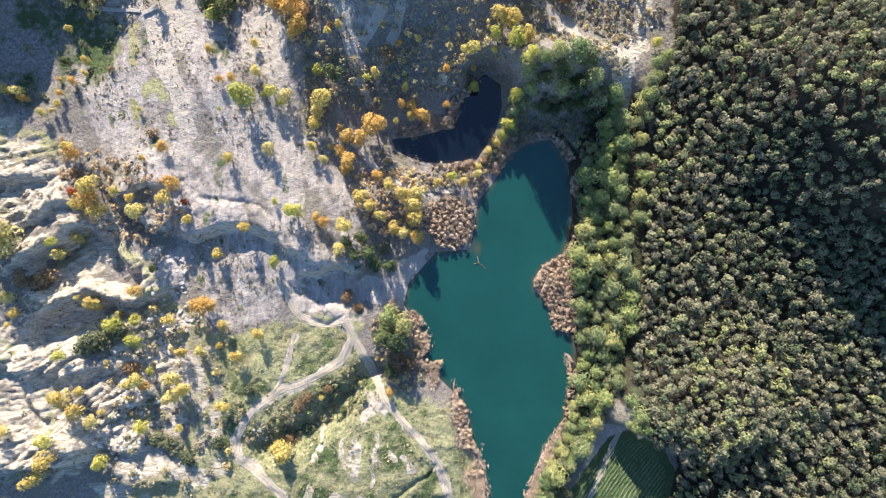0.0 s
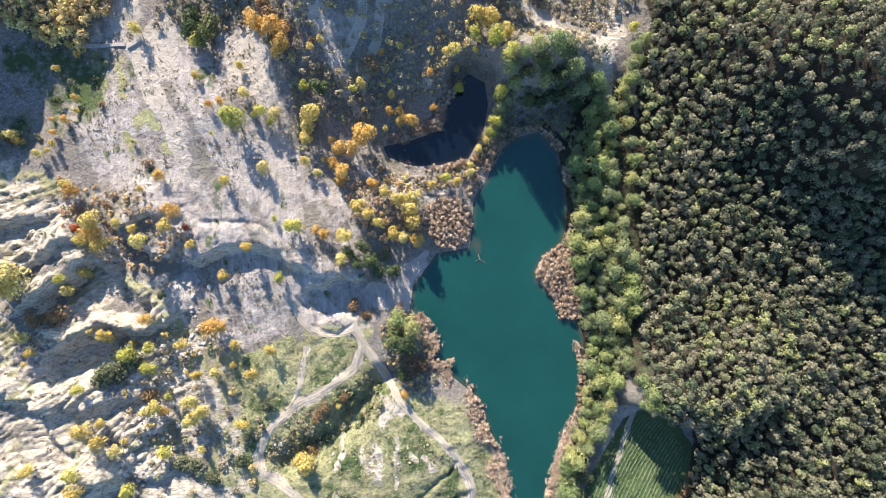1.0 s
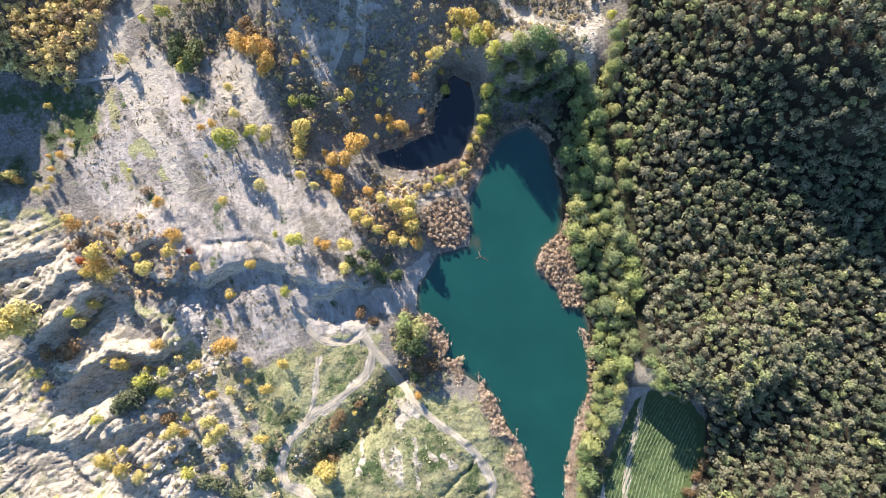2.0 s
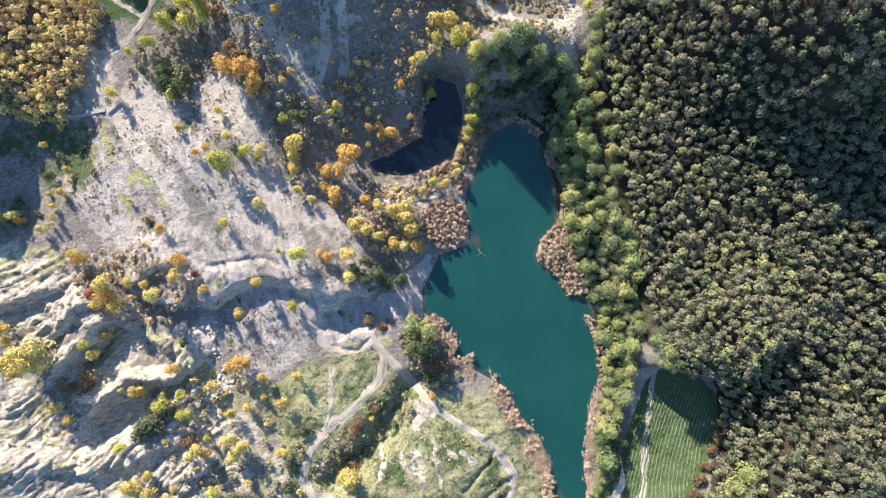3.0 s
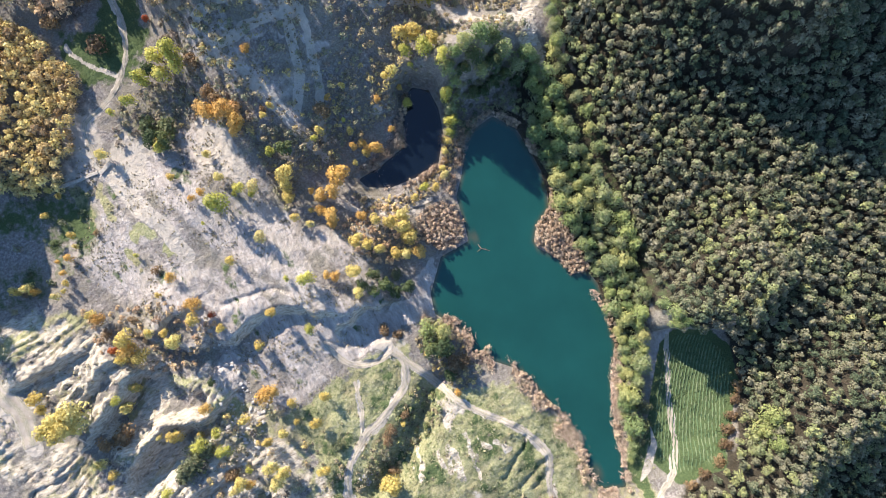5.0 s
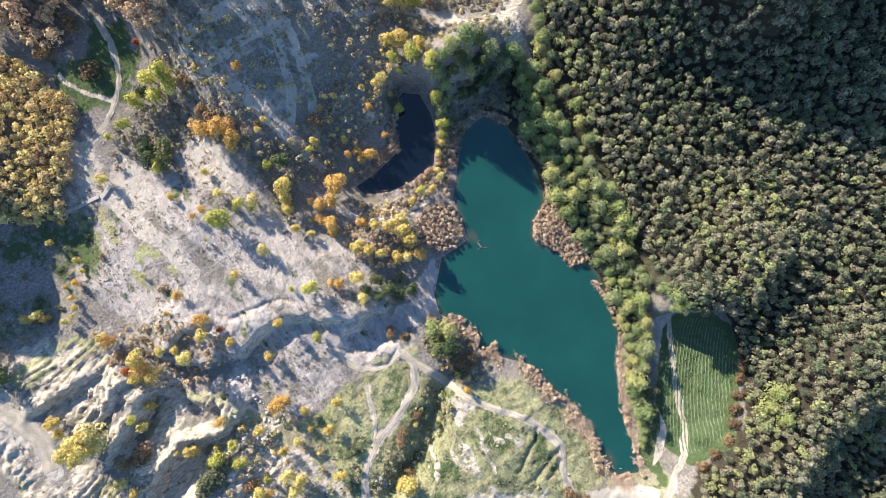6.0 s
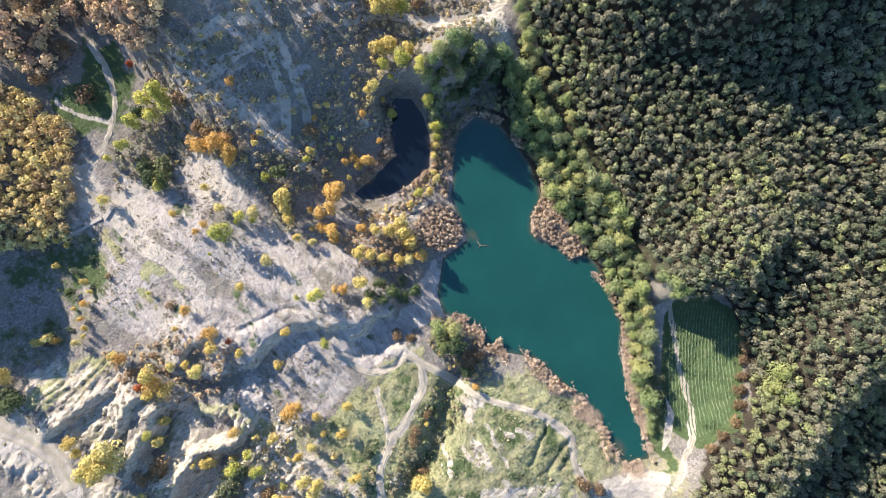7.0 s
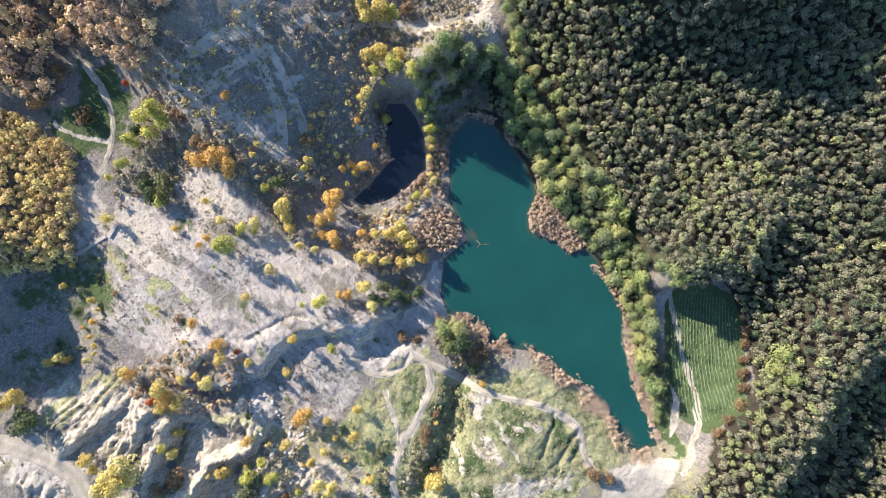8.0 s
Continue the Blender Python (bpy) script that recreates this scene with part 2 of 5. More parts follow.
MEADOW = [(-103.8, -36.5), (-65.2, -29.4), (-40.5, -33.1), (-23.6, -62.4), (4.0, -69.3), (16.5, -102.3), (16.5, -129.7), (-33.1, -138.2), (-111.0, -131.8), (-111.3, -88.0), (-94.0, -63.4)]
KNOLL_TURF = [(-60.3, -83.8), (-41.0, -74.7), (-15.7, -73.5), (-1.0, -95.2), (3.9, -112.6), (-1.0, -126.9), (-55.0, -127.3), (-69.3, -111.9)]
FIELD = [(74.0, -84.0), (81.0, -80.0), (92.5, -86.0), (99.0, -98.0), (95.0, -112.5), (85.0, -123.0), (70.0, -138.0), (52.0, -139.0), (47.6, -129.9), (52.1, -116.3), (59.5, -104.9)]
SHORE_GREEN = [(57.5, -104.9), (47.4, -129.8), (36.9, -140.2), (27.4, -146.0), (23.4, -144.1), (30.5, -139.3), (37.2, -126.0), (47.2, -113.6)]
WEST_HOLLOW = [(-171.6, 124.7), (-146.9, 110.5), (-135.1, 95.3), (-146.5, 73.3), (-169.3, 63.0), (-190.8, 58.9), (-212.2, 70.8)]
NORTH_GLADE = [(-90.2, 183.4), (-77.5, 167.3), (-77.9, 149.9), (-89.1, 141.8), (-99.8, 137.6), (-115.9, 140.6), (-123.0, 155.5), (-120.3, 168.6), (-105.0, 164.5), (-95.7, 167.9)]
UPPER_FLOOR = [(-89.5, 105.1), (-79.1, 105.4), (-70.0, 92.4), (-63.9, 79.7), (-68.6, 64.9), (-79.0, 53.7), (-109.8, 75.7), (-107.1, 90.5), (-119.0, 105.8), (-111.8, 109.7), (-99.2, 98.0)]
SWELL = (-101.1, 71.2)
SHADE_MOUND = (84.4, -67.8)
NORTH_SCRUB = [(-63.5, 160.4), (-41.4, 148.2), (-37.7, 127.9), (-52.7, 123.2), (-45.3, 103.4), (-41.0, 77.9), (-55.1, 81.4), (-58.3, 105.5), (-72.5, 132.0), (-75.5, 149.3)]
ROUGH_AT = (-109.7, 14.4)
KNOLL_STREAKS = [[(-27.2, -80.5), (-28.1, -86.5), (-30.3, -93.4), (-30.4, -100.6)], [(-43.7, -83.8), (-43.2, -92.6)], [(-37.9, -82.9), (-41.7, -95.3)], [(-35.4, -86.4), (-38.7, -98.1)], [(-57.0, -86.1), (-55.3, -91.7)], [(-53.4, -78.6), (-53.2, -85.4)], [(-23.6, -86.4), (-20.8, -91.8)], [(-17.6, -89.7), (-14.1, -94.2)]]
KNOLL_GROOVES = [[(-22.5, -107.3), (-15.8, -103.7), (-8.5, -100.5), (-6.3, -96.4)], [(-18.0, -116.2), (-9.3, -113.3), (-1.7, -112.1)], [(-12.1, -119.7), (-2.9, -116.2)]]
FOREST = [(101.6, 176.7), (99.5, 92.7), (93.8, 70.6), (90.3, 47.0), (90.0, 27.3), (86.0, 5.2), (84.0, -29.5), (81.0, -48.8), (79.8, -60.0), (81.0, -69.7)] + [(78.3, -74.2), (98.2, -85.8), (107.2, -83.5), (102.5, -96.0), (99.0, -111.5), (90.5, -122.5), (80.3, -133.1), (66.6, -141.2), (52.0, -144.4), (40.5, -149.6), (32.3, -153.7), (18.2, -157.6), (-8.0, -182.2), (116.5, -271.5), (216.0, -171.4), (341.6, 6.7), (264.2, 69.5), (161.5, 131.0)]
BANK_WOOD = [(66.0, 62.0), (72.0, 68.0), (77.0, 60.0), (78.0, 44.0), (76.5, 32.0), (77.0, 17.0), (81.0, 3.0), (81.0, -15.0), (80.5, -29.0), (78.0, -42.0), (75.0, -57.0), (66.0, -75.0), (56.0, -91.0), (44.9, -110.8), (40.7, -109.0), (51.1, -86.6), (57.4, -64.7), (60.0, -42.2), (58.0, -24.5), (57.0, -7.2), (58.4, 10.2), (61.0, 25.0), (61.5, 38.0), (66.0, 48.0)]
SPIT_SCRUB = [(31.5, 78.0), (38.5, 78.0), (38.5, 69.0), (34.0, 57.0), (29.0, 48.5), (24.5, 46.5), (26.5, 57.0), (31.0, 69.0)]
NORTH_BANK = [(34.0, 80.0), (46.0, 84.0), (62.0, 80.0), (72.0, 70.0), (78.0, 76.0), (68.0, 86.0), (52.0, 93.0), (44.0, 101.0), (28.0, 101.0), (22.0, 92.0)]
INLET_WOOD = [(36.0, 66.0), (50.0, 64.0), (64.0, 60.0), (66.0, 47.0), (60.0, 41.0), (52.0, 50.0), (42.0, 52.0), (33.5, 46.0), (30.5, 54.0)]
RUSSET_WOOD = [(-143.0, 187.3), (-130.0, 174.0), (-121.0, 152.0), (-118.0, 141.0), (-124.0, 133.0), (-132.0, 126.0), (-133.5, 117.0), (-142.5, 111.0), (-150.0, 101.5), (-161.4, 106.0), (-180.0, 115.5), (-192.0, 130.0)]
BROWN_WOOD = [(-102.0, 242.7), (-14.8, 163.2), (-39.9, 149.7), (-57.9, 145.8), (-66.0, 150.0), (-74.0, 160.0), (-80.0, 170.0), (-88.0, 184.0), (-98.0, 183.0), (-107.7, 169.7), (-123.6, 170.9), (-122.0, 181.2), (-143.8, 194.3)]
SCRUB = [(-58.4, 81.6), (-43.6, 83.1), (-34.6, 74.8), (-15.0, 89.6), (22.3, 95.5), (26.2, 79.2), (16.2, 78.7), (3.9, 68.4), (-23.1, 64.1), (-30.7, 57.1), (-44.8, 63.5), (-55.4, 49.7), (-60.3, 49.7)]
CAUSEWAY_SCRUB = [(-28.2, 43.6), (-20.8, 37.4), (-5.9, 32.4), (15.2, 36.4), (25.2, 50.1), (28.9, 47.6), (16.4, 30.1), (-8.4, 26.1), (-25.6, 32.3)]
RUSSET_SCRUB = [(-163.6, 46.6), (-153.4, 43.8), (-130.9, 36.3), (-109.5, 29.2), (-104.7, 12.3), (-125.6, 2.7), (-142.9, 5.1), (-152.9, 14.5), (-161.1, 26.1)]
GULLY_SCRUB = [(-70.0, -67.6), (-55.3, -61.5), (-40.1, -51.3), (-32.3, -62.3), (-36.1, -72.0), (-55.8, -78.8), (-78.3, -88.8), (-82.4, -82.9)]
FOREST_RIDE = [(78.6, 66.1), (87.8, 61.5), (90.0, 27.3), (88.0, 4.0), (88.0, -30.0), (85.0, -50.0), (83.5, -64.0), (76.0, -63.0), (75.0, -40.0), (79.0, -29.0), (80.0, 4.0), (79.5, 34.8)]
FIELD_PATH = [(75.4, -79.0), (74.0, -82.0), (69.4, -89.0), (60.5, -97.0)]
JUNCTION_SCRUB = [(-108.8, 127.1), (-92.1, 132.1), (-65.9, 119.7), (-49.8, 94.6), (-57.9, 80.2), (-80.0, 106.8), (-92.1, 103.5), (-118.5, 108.8)]
WHITE_ROCK = [((-181.3, -55.2), 9.0), ((-141.6, -81.7), 10.0), ((-134.4, -62.6), 8.0), ((-171.9, -65.2), 9.0), ((-163.4, 16.4), 10.0), ((-180.4, 26.2), 9.0), ((-171.3, 0.2), 6.0), ((-155.3, -79.3), 8.0), ((-121.1, -48.8), 9.0), ((-129.6, -60.4), 8.0), ((-118.6, -31.6), 6.0), ((-110.0, -53.7), 6.0), ((-137.8, -40.9), 6.0), ((-128.4, -88.4), 9.0), ((-117.5, -79.5), 7.0), ((-107.4, -96.4), 6.0), ((-44.6, -111.2), 6.0), ((-35.2, -114.6), 7.0), ((-25.9, -120.5), 7.0), ((-19.7, -128.3), 5.0)]
CLEARING = [(2.2, -132.8), (16.6, -136.1), (26.1, -140.7), (32.7, -144.9), (19.7, -157.9), (5.0, -172.7), (-17.1, -152.0)]
SAND_BAR = [(51.4, -115.3), (50.4, -124.8), (42.4, -133.8), (35.7, -137.4), (42.2, -128.6), (48.0, -122.9)]
LIME_STAND = [(89.1, -115.7), (97.5, -123.8), (92.1, -142.8), (77.7, -150.2), (62.2, -151.9), (56.6, -162.4), (37.7, -165.2), (21.1, -158.3), (36.1, -148.2), (50.4, -140.6), (64.0, -131.3)]
SHORE_SCRUB = [(-31.9, -33.2), (-23.3, -24.1), (-14.0, -29.7), (-10.5, -42.2), (-12.9, -51.9), (-7.2, -56.5), (-15.9, -61.7), (-24.9, -62.5), (-28.7, -49.3)]
POINT_SCRUB = [(-41.8, 31.9), (-20.8, 34.3), (-8.4, 26.1), (-8.4, 8.9), (-20.8, 4.0), (-32.9, 11.3), (-39.8, 23.6)]
SLOPE_SCRUB = [(22.1, 139.6), (95.7, 102.5), (78.5, 87.7), (43.7, 104.5), (24.8, 103.7), (2.0, 94.7), (-26.6, 71.6), (-14.7, 91.1), (3.2, 107.9), (13.1, 126.2)]
RUBBLE_SCRUB = [(-144.5, -28.9), (-118.7, -24.3), (-89.5, -31.7), (-94.2, -61.1), (-111.4, -83.2), (-131.9, -87.1), (-141.1, -62.6)]
LOWER_SCRUB = [(-111.3, -88.0), (-89.2, -63.5), (-79.8, -78.6), (-93.9, -95.1), (-108.6, -107.9), (-142.8, -126.9), (-147.3, -99.7)]
REED_BEDS = {
    "point": [(-6.0, 19.8), (0.2, 22.8), (8.5, 22.8), (12.2, 17.2), (13.5, 9.8), (11.0, 2.8), (4.8, -0.0), (-1.8, 2.0), (-6.5, 7.2), (-8.2, 13.8)],
    "east": [(57.5, 6.5), (54.0, -1.8), (44.5, -6.8), (40.0, -14.8), (47.0, -26.8), (48.5, -35.2), (57.8, -35.8), (56.5, -14.8)],
}
REED_FRINGES = {
    "west": ([(-23.5, -23.5), (-14.0, -27.8), (-10.5, -34.8), (-8.5, -43.5), (-11.5, -49.8), (-2.2, -51.0), (-4.8, -56.0), (4.0, -62.2), (7.8, -69.8), (7.0, -76.0), (12.0, -86.0), (14.5, -93.5), (16.0, -106.0)], 4.0),
    "south": ([(9.5, -79.9), (12.6, -92.5), (13.8, -102.9), (17.4, -114.8), (12.7, -126.2), (17.7, -136.0), (24.4, -138.7)], 4.5),
    "east": ([(57.0, -39.8), (57.0, -59.8), (54.5, -76.0), (46.5, -89.8), (40.2, -107.2)], 3.2),
    "south_east": ([(43.1, -97.0), (37.7, -110.4), (35.0, -123.9), (29.5, -138.9)], 3.0),
    "pond": ([(-23.5, 50.2), (-22.2, 43.2), (-11.0, 37.2), (4.0, 36.2), (16.5, 38.2), (24.0, 50.2)], 2.5),
    "pond_west": ([(14.5, 76.5), (11.0, 69.0), (6.0, 65.2), (2.0, 54.0)], 3.0),
    "pond_north": ([(-22.2, 50.8), (-11.0, 52.2), (1.5, 56.5)], 3.5),
    "inlet": ([(13.5, 24.0), (21.5, 31.5), (26.0, 40.2), (32.8, 49.0), (47.8, 50.8), (56.5, 39.0), (58.5, 22.8)], 3.0),
}
TRACKS = [
    ([(-42.5, -33.1), (-40.1, -38.8), (-45.1, -49.3), (-60.2, -57.7), (-72.3, -62.5), (-83.9, -72.1), (-89.6, -83.4), (-88.3, -91.2), (-76.8, -100.0), (-65.7, -110.8)], 3.2),
    ([(-42.5, -33.1), (-33.2, -49.3), (-26.0, -64.8), (-17.7, -74.7), (-8.3, -84.1), (-2.2, -92.8), (2.7, -108.0)] + [(-3.9, -123.2), (-1.6, -138.4), (6.6, -147.8)], 2.9),
    ([(-65.3, -36.9), (-67.1, -49.1), (-72.4, -60.1), (-79.1, -67.3)], 1.6),
    ([(-69.8, -13.3), (-65.2, -26.9), (-55.5, -33.2), (-42.5, -32.4)], 2.2),
    ([(76.5, -79.0), (72.4, -89.6), (65.8, -104.0), (60.5, -118.0), (56.5, -130.0), (50.5, -137.5), (40.2, -144.4), (30.4, -150.9)], 1.9),
    ([(-89.5, 176.0), (-89.4, 165.1), (-91.4, 155.0), (-96.9, 143.9), (-105.2, 134.7), (-116.0, 128.9), (-126.5, 124.6), (-128.2, 109.0)], 2.2),
    ([(-232.8, 57.2), (-215.1, 35.8), (-206.4, 18.3), (-207.1, 0.4)], 8.5),
    ([(-10.6, 127.2), (-12.4, 112.2), (-18.6, 93.7), (-28.3, 69.7)], 3.5),
    ([(17.5, 109.9), (41.0, 105.2), (58.9, 88.4), (76.7, 80.8)], 3.2),
    ([(-23.2, 34.9), (-10.8, 27.3), (4.0, 25.1)], 2.0),
    ([(-67.8, 130.9), (-54.6, 121.8), (-34.3, 123.1), (-11.2, 120.9)], 5.0),
    ([(-49.5, 113.5), (-41.6, 96.6), (-36.8, 75.2), (-33.3, 63.5)], 4.0),
    ([(-10.6, 127.2), (-8.2, 138.3), (4.9, 142.9)], 5.0),
    ([(-118.3, 162.2), (-114.7, 151.4), (-103.4, 139.5)], 1.8),
    ([(-51.4, 113.6), (-44.9, 100.3), (-38.5, 81.0)], 4.0),
    ([(-38.5, 45.3), (-28.0, 33.4), (-12.8, 25.8), (-1.7, 22.5)], 2.4),
    ([(-128.7, 127.9), (-129.5, 116.2), (-124.7, 103.7), (-121.2, 90.3), (-117.2, 78.2), (-111.9, 65.7), (-107.2, 47.9)], 8.0),
    ([(-4.2, 150.9), (-11.5, 139.2), (-16.1, 125.6), (-19.1, 114.2), (-23.8, 100.6), (-32.2, 86.3)], 4.5),
    ([(-54.4, 135.9), (-41.7, 137.1), (-26.5, 134.7), (-15.2, 131.7)], 5.0),
    ([(-56.5, 130.6), (-50.0, 115.9), (-42.8, 102.3), (-37.2, 86.5)], 3.5),
    ([(2.9, 123.8), (18.8, 117.6), (30.8, 110.8), (47.3, 100.7), (59.2, 88.9), (73.6, 85.4)], 4.5),
]
TURF_PATCHES = [((-112.5, 55.4), 7.5), ((-110.0, 49.2), 5.0), ((-128.4, 57.0), 5.5), ((-130.0, 87.9), 6.0), ((-115.9, 94.0), 4.0), ((-120.8, 67.3), 6.0), ((-143.7, 94.0), 8.0)]
PALE_PATCHES = [
    ((-29.7, -68.4), 6.0), ((-128.1, 122.3), 12.0), ((-128.8, 129.5), 6.0), ((-77.8, 89.8), 15.0), ((-111.4, 99.3), 13.0),
    ((48.7, 96.0), 8.0), ((1.4, 70.1), 7.0), ((-35.8, -115.7), 9.0), ((-48.0, -30.7), 8.0), ((-222.1, 26.0), 20.0),
]
CREEK_BED = [(95.0, 116.8), (84.5, 93.1), (77.9, 74.8), (79.0, 61.7)]


# ---- shape of the ground ----
def lattice(ix, iy, seed):
    h = (ix.astype(np.int64) * 374761393 + iy.astype(np.int64) * 668265263 + seed * 974634777) & 0x7FFFFFFF
    h = ((h ^ (h >> 13)) * 1274126177) & 0x7FFFFFFF
    return ((h ^ (h >> 16)) & 0xFFFF) / 32767.5 - 1.0


def smooth_noise(x, y, seed):
    ix, iy = np.floor(x), np.floor(y)
    fx, fy = x - ix, y - iy
    fx, fy = fx * fx * (3 - 2 * fx), fy * fy * (3 - 2 * fy)
    a, b = lattice(ix, iy, seed), lattice(ix + 1, iy, seed)
    c, d = lattice(ix, iy + 1, seed), lattice(ix + 1, iy + 1, seed)
    return (a + (b - a) * fx) * (1 - fy) + (c + (d - c) * fx) * fy


def fbm(x, y, size, octaves=4, seed=0, gain=0.5):
    out, amp, k = np.zeros(np.shape(x)), 1.0, 1.0 / size
    for o in range(octaves):
        out = out + amp * smooth_noise(x * k + 17.3 * o, y * k - 9.1 * o, seed + o)
        amp, k = amp * gain, k * 2.03
    return out


def step(v, lo, hi):
    v = np.clip((v - lo) / (hi - lo), 0, 1)
    return v * v * (3 - 2 * v)


def to_line(x, y, pts):
    """Distance from a line of points, and the side: above 0 to its left."""
    best, side = np.full(np.shape(x), 1e9), np.zeros(np.shape(x))
    for (ax, ay), (bx, by) in zip(pts, pts[1:]):
        dx, dy = bx - ax, by - ay
        t = np.clip(((x - ax) * dx + (y - ay) * dy) / (dx * dx + dy * dy), 0, 1)
        d = np.hypot(x - ax - t * dx, y - ay - t * dy)
        near = d < best
        side = np.where(near, dx * (y - ay) - dy * (x - ax), side)
        best = np.where(near, d, best)
    return best, side


def inside(x, y, pts):
    """Signed distance to an outline: above 0 inside."""
    d, _ = to_line(x, y, list(pts) + [pts[0]])
    odd = np.zeros(np.shape(x), bool)
    for (ax, ay), (bx, by) in zip(pts, list(pts[1:]) + [pts[0]]):
        if ay != by:
            odd ^= ((ay > y) != (by > y)) & (x < (bx - ax) * (y - ay) / (by - ay) + ax)
    return np.where(odd, d, -d)


def ridge(x, y, pts, height, back, face):
    """A scarp: gentle behind (left of the line), steep in front, dying out past the ends."""
    (ax, ay), (bx, by), (cx, cy), (dx, dy) = pts[0], pts[1], pts[-2], pts[-1]
    p, q = 3 * back / math.hypot(bx - ax, by - ay), 3 * back / math.hypot(dx - cx, dy - cy)
    longer = [(ax - p * (bx - ax), ay - p * (by - ay)), *pts, (dx + q * (dx - cx), dy + q * (dy - cy))]
    d, side = to_line(x, y, longer)
    own, _ = to_line(x, y, pts)
    past = np.sqrt(np.maximum(own ** 2 - d ** 2, 0))
    return height * np.where(side > 0, np.exp(-(d / back) ** 2), 1 - step(d, 0, face)) * np.exp(-(past / (0.5 * back)) ** 2)


def dome(x, y, cx, cy, rx, ry, height, turn=0.0):
    c, s = math.cos(radians(turn)), math.sin(radians(turn))
    u, v = (x - cx) * c + (y - cy) * s, (y - cy) * c - (x - cx) * s
    return height * np.exp(-((u / rx) ** 2 + (v / ry) ** 2))


BASINS = [
    # shaded hollows under the broken rims: outline, depth
    ([(-177.0, -1.5), (-172.8, 0.9), (-158.3, 7.7), (-145.1, 6.5), (-139.9, -2.1), (-128.1, -11.5), (-133.0, -18.0), (-151.7, -17.1), (-166.0, -23.2), (-174.0, -21.0), (-177.0, -12.0)], 6.0),
    ([(-176.0, -28.4), (-167.4, -27.3), (-152.4, -23.1), (-133.0, -26.1), (-141.6, -35.4), (-159.5, -40.3), (-168.9, -42.0), (-177.0, -38.0)], 5.5),
    ([(-58.8, -10.8), (-41.2, -9.0), (-31.3, -16.7), (-32.6, -28.0), (-42.6, -29.1), (-62.1, -26.4), (-66.8, -17.3)], 3.0),
]
SCARPS = [
    # line from west to east, the high side north of it: height, width behind, width of the face
    ([(-132.0, 20.0), (-124.0, 12.0), (-114.7, 9.5), (-102.0, 7.1), (-89.7, 11.8), (-75.0, 7.4), (-68.4, 4.7)], 7.0, 46, 6),
    ([(-53.9, -9.9), (-45.3, -8.5), (-36.2, -9.4)], 5.0, 14, 2.5),
    ([(-194.0, 28.3), (-186.0, 30.0), (-173.4, 33.2)], 5.5, 16, 5),
    ([(-183.3, 12.7), (-168.2, 17.6), (-155.1, 20.5)], 5.5, 13, 4),
    ([(-180.0, -3.4), (-171.1, 1.1), (-156.8, 7.6)], 6.0, 12, 3.5),
    ([(-166.5, -24.3), (-151.0, -18.2), (-135.0, -18.7), (-123.1, -15.4)], 5.5, 18, 5),
    ([(-192.9, -41.9), (-175.5, -46.9), (-160.5, -49.8), (-140.6, -47.9)], 4.0, 14, 6),
    ([(-178.5, -49.0), (-174.9, -58.0), (-168.0, -66.0)], 4.5, 7, 3),
    ([(-158.9, -59.6), (-144.9, -66.9), (-129.6, -60.4)], 3.0, 8, 4),
    ([(-166.0, -80.0), (-148.0, -83.0), (-133.0, -85.5)], 4.5, 9, 3.5),
    ([(-200.0, -86.0), (-177.4, -88.0), (-167.6, -89.2), (-155.3, -87.7)], 9.0, 16, 5),
    ([(-143.1, -96.3), (-133.3, -100.7), (-118.6, -98.8)], 4.0, 9, 3),
    ([(-130.1, 26.5), (-123.2, 28.3), (-115.9, 26.6)], 3.5, 9, 1.8),
    ([(-197.4, 133.8), (-182.3, 127.5), (-161.6, 115.6)], 5.0, 30, 8),
    # edge raised to throw shade onto the field
    ([(78.2, -71.6), (87.4, -76.9), (99.3, -83.0), (111.8, -82.9), (126.0, -80.0)], 9.5, 26, 5),
    ([(172.0, 44.0), (183.0, 54.0), (200.0, 61.0), (220.0, 66.0), (240.0, 69.0)], 50.0, 56, 56),
    ([(38.8, -171.0), (72.2, -155.0), (104.0, -145.0), (141.9, -138.0)], 24.0, 22, 32),
]


